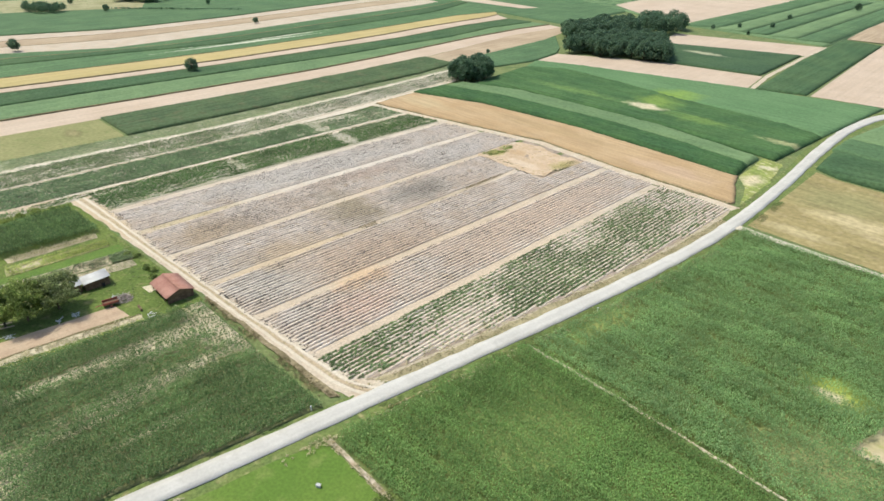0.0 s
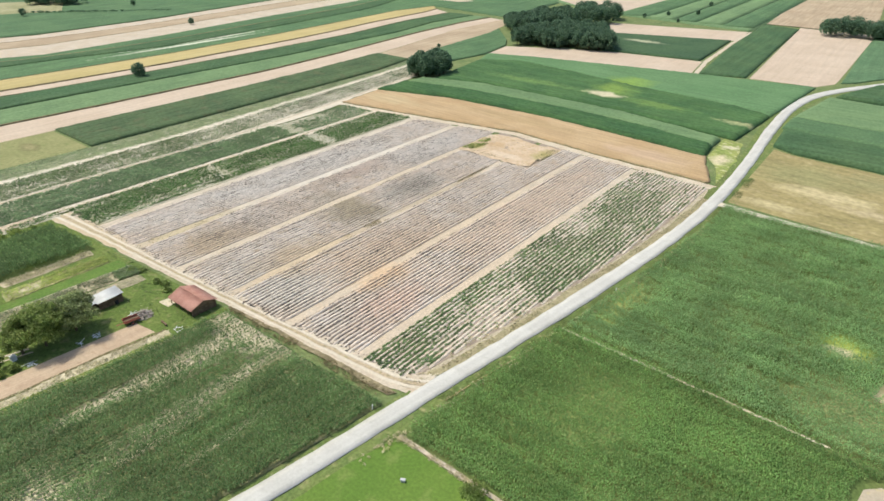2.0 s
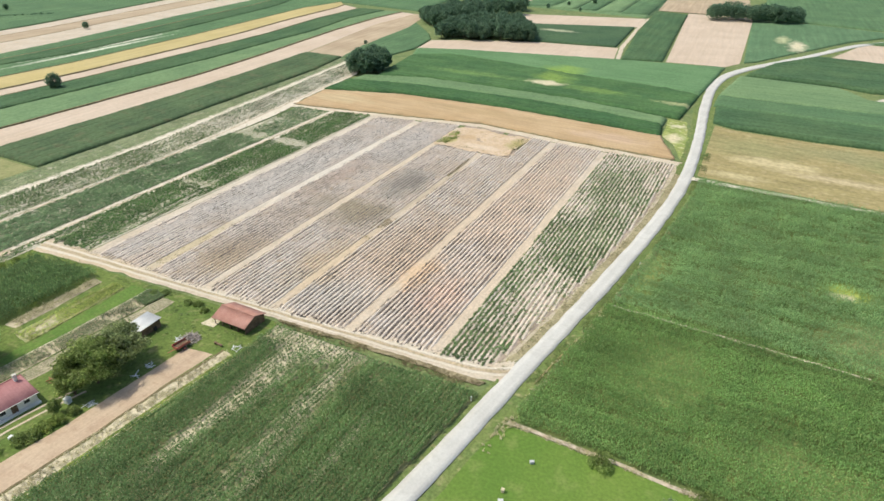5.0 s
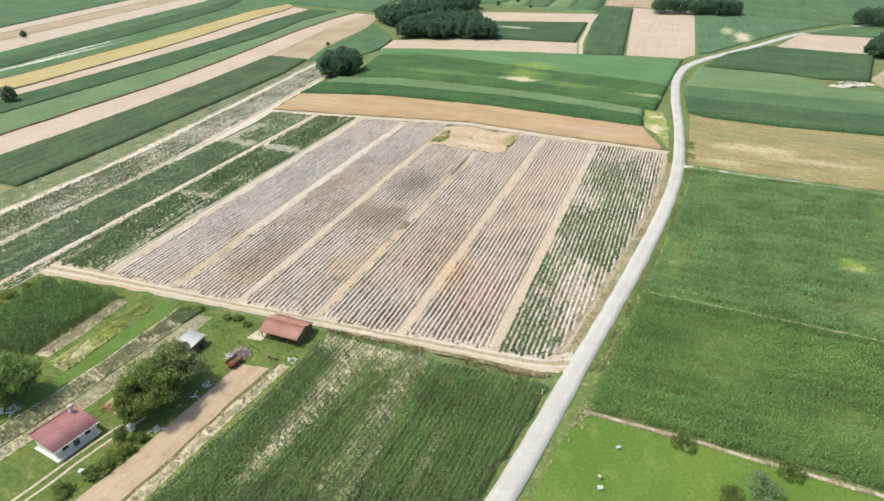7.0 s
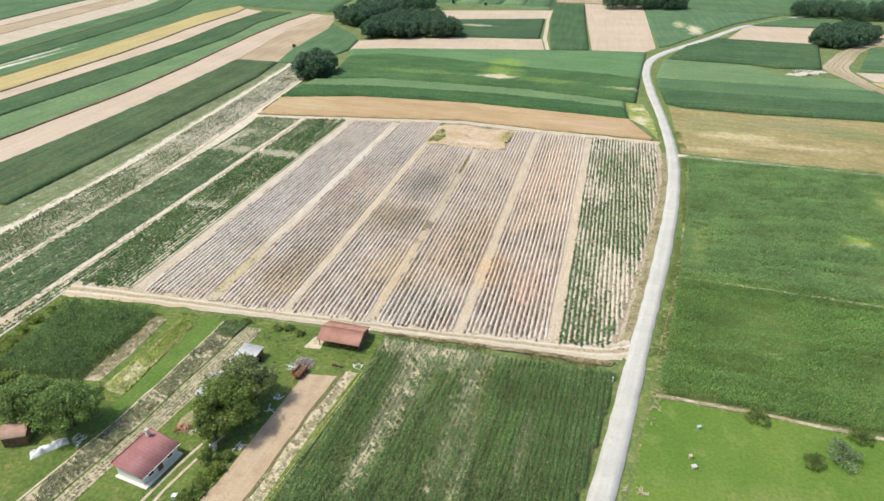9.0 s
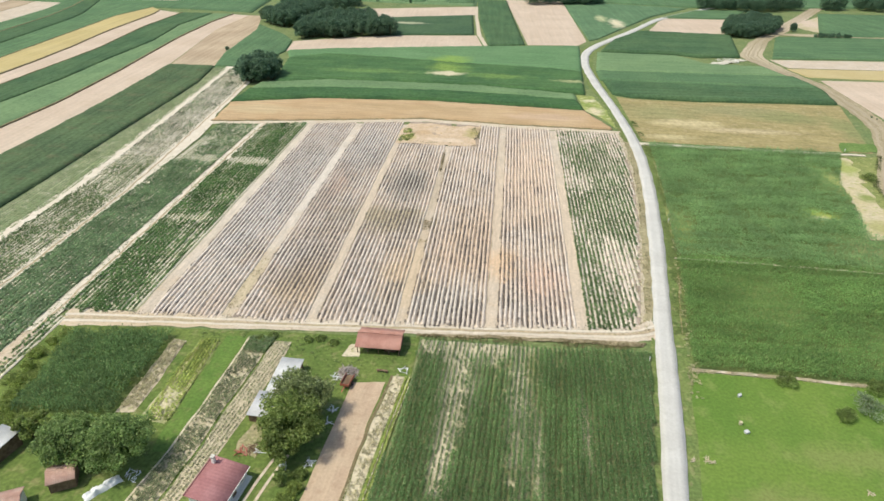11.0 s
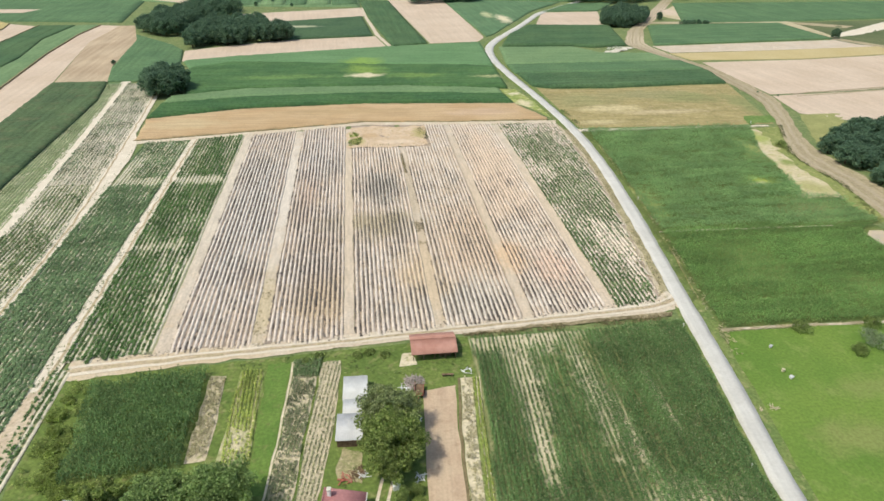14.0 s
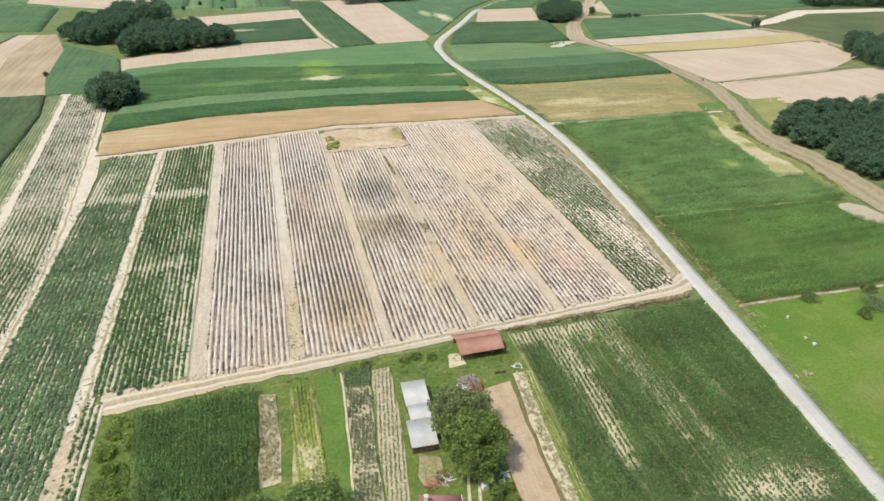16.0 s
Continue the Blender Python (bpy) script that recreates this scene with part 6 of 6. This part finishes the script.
def hut(label, x, y, w, d, h0, h1, roof_mat, wall_mat, turn=0.0, both=False, name="garden_shed"):
    """A small outbuilding: four walls, door, and a sheet roof, single pitched or (both) a gable."""
    t = tagged(new(name), label, "shed")
    part("wall", one_box(0, w, 0, 0.08, 0, min(h0, h1) - 0.06), wall_mat, t)
    part("wall", one_box(0, w, d - 0.08, d, 0, (min(h0, h1) if both else h1) - 0.06), wall_mat, t)
    part("wall", one_box(0, 0.08, 0.08, d - 0.08, 0, min(h0, h1) - 0.08), wall_mat, t)
    part("wall", one_box(w - 0.08, w, 0.08, d - 0.08, 0, min(h0, h1) - 0.08), wall_mat, t)
    if both:
        part("roof", slope(-0.2, w + 0.2, -0.3, h0, d / 2, h1, 0.06, 0.02, 0.25), roof_mat, t)
        part("roof", slope(-0.2, w + 0.2, d / 2 + 0.01, h1, d + 0.3, h0, 0.06, 0.02, 0.25), roof_mat, t)
    else:
        part("roof", slope(-0.2, w + 0.2, -0.3, h0, d + 0.3, h1, 0.05, 0.02, 0.25), roof_mat, t)
    part("door", one_box(w * 0.35, w * 0.35 + 0.85, -0.04, 0.0, 0.05, min(h0, h1) - 0.25), timber, t, "dark board door")
    return put(t, x, y, 0.05, turn)


hut("open sided shed with a white sheet roof", -20.0, 75.8, 3.5, 4.6, 1.6, 1.95, sheet_white, timber, -2)
hut("low lean-to with a bright white sheet roof", -20.0, 72.2, 3.0, 3.0, 1.5, 1.75, sheet_white, timber, -2)
hut("grey sheet roofed shed beside the tree", -21.0, 67.4, 3.6, 4.6, 1.6, 1.9, sheet_grey, timber, -3)
hut("small brown tiled hut under the trees", -42.6, 51.4, 3.2, 3.0, 1.9, 2.8, brown_tile, timber, 28, True)
hut("small hut with a faded pink roof", -46.6, 45.6, 3.4, 3.6, 2.0, 2.7, brown_tile, white_wall, 28, True)
hut("shed with a bright white sheet roof", -56.7, 54.5, 3.2, 5.6, 2.1, 2.6, sheet_white, timber, -14)
sheet("patio", [(-20.8, 61.4), (-20.6, 66.9)], [(-17.4, 61.0), (-17.6, 66.9)], surf("worn_yard", (0.25, 0.25, 0.12), (0.36, 0.31, 0.19), 1.8, 0.4, 0.3, c3=(0.46, 0.38, 0.27)), "worn pale ground in front of the shed", 0.08, 0.5, 0.01, 0.7, "patio")
for off in (-0.75, 0.75):
    p = along([(-18.6, 36), (-16.6, 46), (-16.0, 51), (-15.0, 57), (-13.6, 62)], 40)
    sheet("wheel_rut", [(x + off - 0.22, y) for x, y in p], [(x + off + 0.22, y) for x, y in p], "track", "pale wheel rut in the yard grass", 0.075, 0.4, 0.01, 0.08, "path")


# ---- small things in the yard ----
def trailer():
    """An old red farm trailer loaded with brushwood."""
    t = tagged(new("farm_trailer"), "old red farm trailer with a load of brushwood", "trailer")
    part("bed_floor", one_box(0, 1.5, 0, 2.8, 0.62, 0.72, 0.02), timber, t)
    for b in ((0, 0.05, 0, 2.8, 0.72, 1.15), (1.45, 1.5, 0, 2.8, 0.72, 1.15), (0.05, 1.45, 0, 0.05, 0.72, 1.15)):
        part("side_board", one_box(*b), red_paint, t)
    part("axle", one_box(-0.1, 1.6, 1.3, 1.4, 0.3, 0.4), timber, t)
    for x in (-0.22, 1.56):
        bm = bmesh.new()
        bmesh.ops.create_cone(bm, cap_ends=True, segments=18, radius1=0.36, radius2=0.36, depth=0.18, matrix=pose(x + 0.08, 1.35, 0.36, 0, 90, 0))
        w = part("wheel", bm, black_rubber, t)
        bm = bmesh.new()
        bmesh.ops.create_cone(bm, cap_ends=True, segments=12, radius1=0.18, radius2=0.18, depth=0.2, matrix=pose(x + 0.08, 1.35, 0.36, 0, 90, 0))
        part("rim", bm, red_paint, w)
    part("drawbar", one_box(0.68, 0.82, -1.3, 0.05, 0.5, 0.6, 0.02), red_paint, t)
    return put(t, -8.9, 76.2, 0.05, -8)


trailer()


def brush_heap(x, y, r, h, n, mat, label, seed):
    """A heap of sticks and boards."""
    g = np.random.default_rng(seed)
    bm = bmesh.new()
    for _ in range(n):
        a, d = g.uniform(0, 6.28), r * math.sqrt(g.uniform(0, 1))
        z = h * (1 - d / r) * g.uniform(0.2, 1) + 0.08
        m = pose(d * math.cos(a), d * math.sin(a), z, g.normal(0, 14), g.normal(0, 14), g.uniform(0, 360))
        bmesh.ops.create_cube(bm, size=1, matrix=m @ Matrix.Diagonal((g.uniform(0.5, 1.6), g.uniform(0.04, 0.16), 0.05, 1)))
    return put(tagged(part("heap", bm, mat), label, "heap", kind="stuff"), x, y, 0.03)


brush_heap(-8.6, 80.0, 1.7, 1.0, 130, grey_wood, "heap of grey brown brushwood beside the trailer", 4)
brush_heap(-10.2, 78.8, 0.8, 0.6, 16, white_cloth, "pale scraps beside the brushwood heap", 5)
brush_heap(0.6, 81.7, 0.9, 0.2, 9, white_cloth, "white plastic pipes lying at the bed end", 6)
brush_heap(-18.2, 62.2, 1.1, 0.6, 30, timber, "clutter of boards and tools by the shed", 7)
brush_heap(-17.4, 61.6, 0.7, 0.4, 10, white_cloth, "white buckets and scraps by the shed", 8)
brush_heap(-19.8, 61.4, 0.9, 0.5, 14, red_paint, "rusty red implement parts by the shed", 9)
brush_heap(-33.2, 55.4, 1.2, 0.5, 12, white_cloth, "white scraps beside the tarpaulin", 10)
brush_heap(-8.9, 68.7, 0.5, 0.2, 5, white_cloth, "white boards lying beside the tilled bed", 13)
brush_heap(-9.0, 71.3, 0.6, 0.2, 6, white_cloth, "white boards lying beside the tilled bed", 14)
brush_heap(-9.6, 60.2, 0.8, 0.4, 12, white_cloth, "pale boards and scraps under the tree", 11)
brush_heap(126, 334.5, 5.5, 1.6, 90, white_wall, "pale heap of rubble beside the dirt road", 12)


def crate(label, x, y, w, d, h, mat, name="crate", turn=0.0):
    t = tagged(new(name), label, name.replace("_", " "))
    part("body", one_box(0, w, 0, d, 0.0, h, 0.03), mat, t)
    part("lid", one_box(-0.05, w + 0.05, -0.05, d + 0.05, h, h + 0.07, 0.02), mat, t)
    return put(t, x, y, 0.03, turn)


crate("white wooden box under the garden tree", -13.3, 58.6, 0.9, 0.8, 0.9, white_cloth, "storage_box", 8)
crate("small dark box on the yard grass", -16.6, 78.6, 0.6, 0.5, 0.7, black_rubber, "storage_box", 10)
crate("small white box beside the wheel rut", -13.3, 49.8, 0.7, 0.6, 0.5, white_cloth, "storage_box", 20)
crate("pale blue water trough on the meadow", 54.8, 73.3, 0.65, 0.5, 0.35, sheet_white, "water_trough", 25)
crate("pale yellow bucket on the meadow", 54.4, 75.2, 0.4, 0.4, 0.5, straw, "bucket", 0)
crate("grey feeder on the meadow grass", 56.2, 81.6, 0.6, 0.35, 0.4, sheet_grey, "feeder", 30)
for n, (x, y) in enumerate(((45.6, 67.2), (47.4, 67.4), (48.2, 67.1), (68.5, 64.0))):
    brush_heap(x, y, 0.35, 0.15, 6, straw, "small heap of pale straw on the meadow", 20 + n)


def bench():
    t = tagged(new("log_bench"), "dark log bench on the yard grass", "bench")
    part("seat", one_box(0, 2.0, 0, 0.4, 0.4, 0.5, 0.03), timber, t)
    for x in (0.15, 1.65):
        part("leg", one_box(x, x + 0.2, 0.05, 0.35, 0, 0.4, 0.02), timber, t)
    return put(t, -3.8, 80.9, 0.03, -4)


bench()


def tarp(x, y, w, d, h, turn, label):
    """A rumpled tarpaulin over a long heap."""
    n, m = 26, 12
    u, v = np.meshgrid(np.linspace(0, 1, n), np.linspace(0, 1, m), indexing="ij")
    z = h * np.sin(np.pi * u) ** 0.4 * np.sin(np.pi * v) ** 0.5 * (0.25 + 1.3 * vnoise(u * 14, v * 8, 1.1, 3))
    verts = np.stack([u * w + 0.2 * (vnoise(u * 9, v * 9, 2, 5) - 0.5), v * d + 0.25 * (vnoise(u * 9, v * 5, 1.5, 6) - 0.5), z], -1).reshape(-1, 3)
    i = np.arange(n * m).reshape(n, m)
    f = np.stack([i[:-1, :-1], i[1:, :-1], i[1:, 1:], i[:-1, 1:]], -1).reshape(-1, 4)
    return put(tagged(part("tarpaulin", npmesh("tarpaulin", verts, f), white_cloth), label, "tarpaulin"), x, y, 0.03, turn)


tarp(-37.2, 50.6, 5.0, 1.4, 0.8, 52, "rumpled white tarpaulin over a long heap")


def stake(x, y, h=0.9):
    t = tagged(new("marker_post"), "short white marker post beside the road", "post")
    part("shaft", one_box(-0.08, 0.08, -0.08, 0.08, 0, h, 0.02), white_wall, t)
    part("cap", one_box(-0.1, 0.1, -0.1, 0.1, h, h + 0.08, 0.02), white_cloth, t)
    put(t, x, y)


for x, y in ((43.3, 89.4), (58.0, 145.6), (37.4, 56.4), (126, 205)):
    stake(x, y)

# ---- weeds and dry tufts ----
def tufts(label, poly, gap, leaf, size, h, share, seed, n=6):
    g = np.random.default_rng(seed)
    p = rows_in(poly, 17, gap, gap, gap * 0.4)
    p = p[g.uniform(0, 1, len(p)) < share * np.clip(2.2 * (vnoise(p[:, 0], p[:, 1], 2.5, seed) - 0.25), 0, 1)]
    if len(p):
        v, f = leaves(p, h * g.uniform(0.5, 1.4, len(p)), size, n, size * 0.22, 0.8, 0.35, 0.04, 0.4, 0.2)
        tagged(part("grass_tufts", npmesh("grass_tufts", v, f), leaf), label, "grass", kind="stuff")


def ribbon(line, d0, d1):
    return [(x + d0, y) for x, y in line] + [(x + d1, y) for x, y in line[::-1]]


weed = leafy("weed_leaf", (0.08, 0.13, 0.04), (0.20, 0.25, 0.085), (0.4, 0.36, 0.18))
weed_bright = leafy("bright_weed_leaf", (0.15, 0.22, 0.06), (0.32, 0.39, 0.12), (0.42, 0.42, 0.18), 0.5)
dry_tuft = leafy("dry_grass_leaf", (0.40, 0.36, 0.21), (0.62, 0.56, 0.38), (0.7, 0.64, 0.48), 0.4)
dark_weed = leafy("dark_weed_leaf", (0.09, 0.115, 0.045), (0.18, 0.20, 0.085), None, 0.35)
brown_weed = leafy("brown_weed_leaf", (0.14, 0.125, 0.06), (0.27, 0.225, 0.12), (0.36, 0.3, 0.18), 0.35)
tufts("rough green grass tufts along the road", ribbon(RR[4:11], 0.3, 3.0), 0.4, weed, 0.22, 0.25, 1.3, 3)
tufts("dry pale grass tufts along the road", ribbon(RR[3:9], 1.6, 3.4), 0.45, dry_tuft, 0.32, 0.3, 0.55, 4)
tufts("dark rough grass at the field side of the road", ribbon(RL[4:11], -1.7, -0.3), 0.4, brown_weed, 0.2, 0.2, 0.7, 5)
tufts("dry pale tufts on the headland", ribbon(RL[4:10], -4.2, -1.4), 0.5, dry_tuft, 0.3, 0.25, 0.5, 6)
tufts("dry pale grass line at the meadow edge", [(49.5, 87.2), (64, 86.9), (90, 85.8), (90, 86.8), (64, 88), (49.8, 88.3)], 0.25, dry_tuft, 0.22, 0.2, 0.7, 7)
tufts("dark weeds on the bank below the track", [(1.5, 91), (14, 91.4), (42.8, 92), (43.6, 94.2), (14, 93), (1.5, 92)], 0.4, brown_weed, 0.3, 0.3, 0.8, 8)
tufts("brownish weeds in the sandy path", [(-4.6, 127), (0.2, 127), (0.2, 140), (-4.6, 140)], 0.4, brown_weed, 0.3, 0.2, 0.75, 9)
tufts("weeds in the sandy path", [(-37, 93), (-34.4, 93), (-35, 116), (-37.2, 116)], 0.5, brown_weed, 0.25, 0.2, 0.45, 10)
tufts("brown row of weeds beside the path", [(-2.8, 171), (-2.2, 171), (-2.5, 189), (-3.1, 189)], 0.3, brown_weed, 0.3, 0.3, 1.2, 11)
tufts("green weeds at the corner of the bare soil", [(-19.2, 195.5), (-15.5, 196), (-14, 207), (-18.5, 209)], 0.35, weed_bright, 0.4, 0.4, 1.3, 12)
tufts("dark weeds along the edge of the bare soil", [(-18, 194.4), (7, 194.8), (7, 196), (-18, 195.8)], 0.45, dark_weed, 0.3, 0.3, 0.5, 13)
tufts("dark weeds on the bare soil", [(4.5, 200), (7.5, 200), (7.5, 212), (4.5, 212)], 0.4, dark_weed, 0.3, 0.35, 0.7, 14)
tufts("rough yard grass tufts", [(-22, 58), (-12.5, 58), (-8.6, 79), (-2, 79.8), (1.5, 83), (1.5, 90), (-20, 90)], 0.8, weed, 0.28, 0.2, 0.5, 15)
tufts("weeds on the sandy wheel tracks", [(-70.2, 60), (-68, 60), (-68, 205), (-70.2, 205)], 0.6, weed, 0.3, 0.25, 0.45, 16)
tufts("weeds on the sandy wheel tracks", [(-86.5, 60), (-84.5, 60), (-84.5, 205), (-86.5, 205)], 0.6, weed, 0.3, 0.25, 0.35, 17)
tufts("yellow green weeds at the maize edge", [(-64.6, 66), (-59.4, 64), (-61, 85.6), (-65, 86.6)], 0.5, weed_bright, 0.5, 0.7, 1.5, 30)
tufts("yellow green weeds under the garden trees", [(-61, 60), (-38, 60), (-42, 66), (-59, 65.5)], 0.6, weed_bright, 0.45, 0.5, 1.2, 34)
tufts("grass between the yard beds", [(-42.5, 86.6), (-20, 88.4), (-20, 90.2), (-44, 88.6)], 0.6, weed, 0.3, 0.25, 0.6, 31)
tufts("broken plants at the end of the beds", [(-66, 91.4), (-48, 92.4), (-17, 93.6), (14, 95.4), (43, 98.2), (43, 99.4), (14, 96.8), (-17, 94.8), (-48, 93.6), (-66, 92.8)], 0.45, wilted, 0.2, 0.15, 0.6, 32)
tufts("dark tufts along the dirt road", [(113, 126), (118, 140), (120.5, 150), (119.5, 162), (121, 176), (135, 203), (136, 202), (122.5, 175), (121, 162), (122, 150), (119.5, 139), (115, 126)], 0.6, dark_weed, 0.4, 0.4, 0.9, 33)
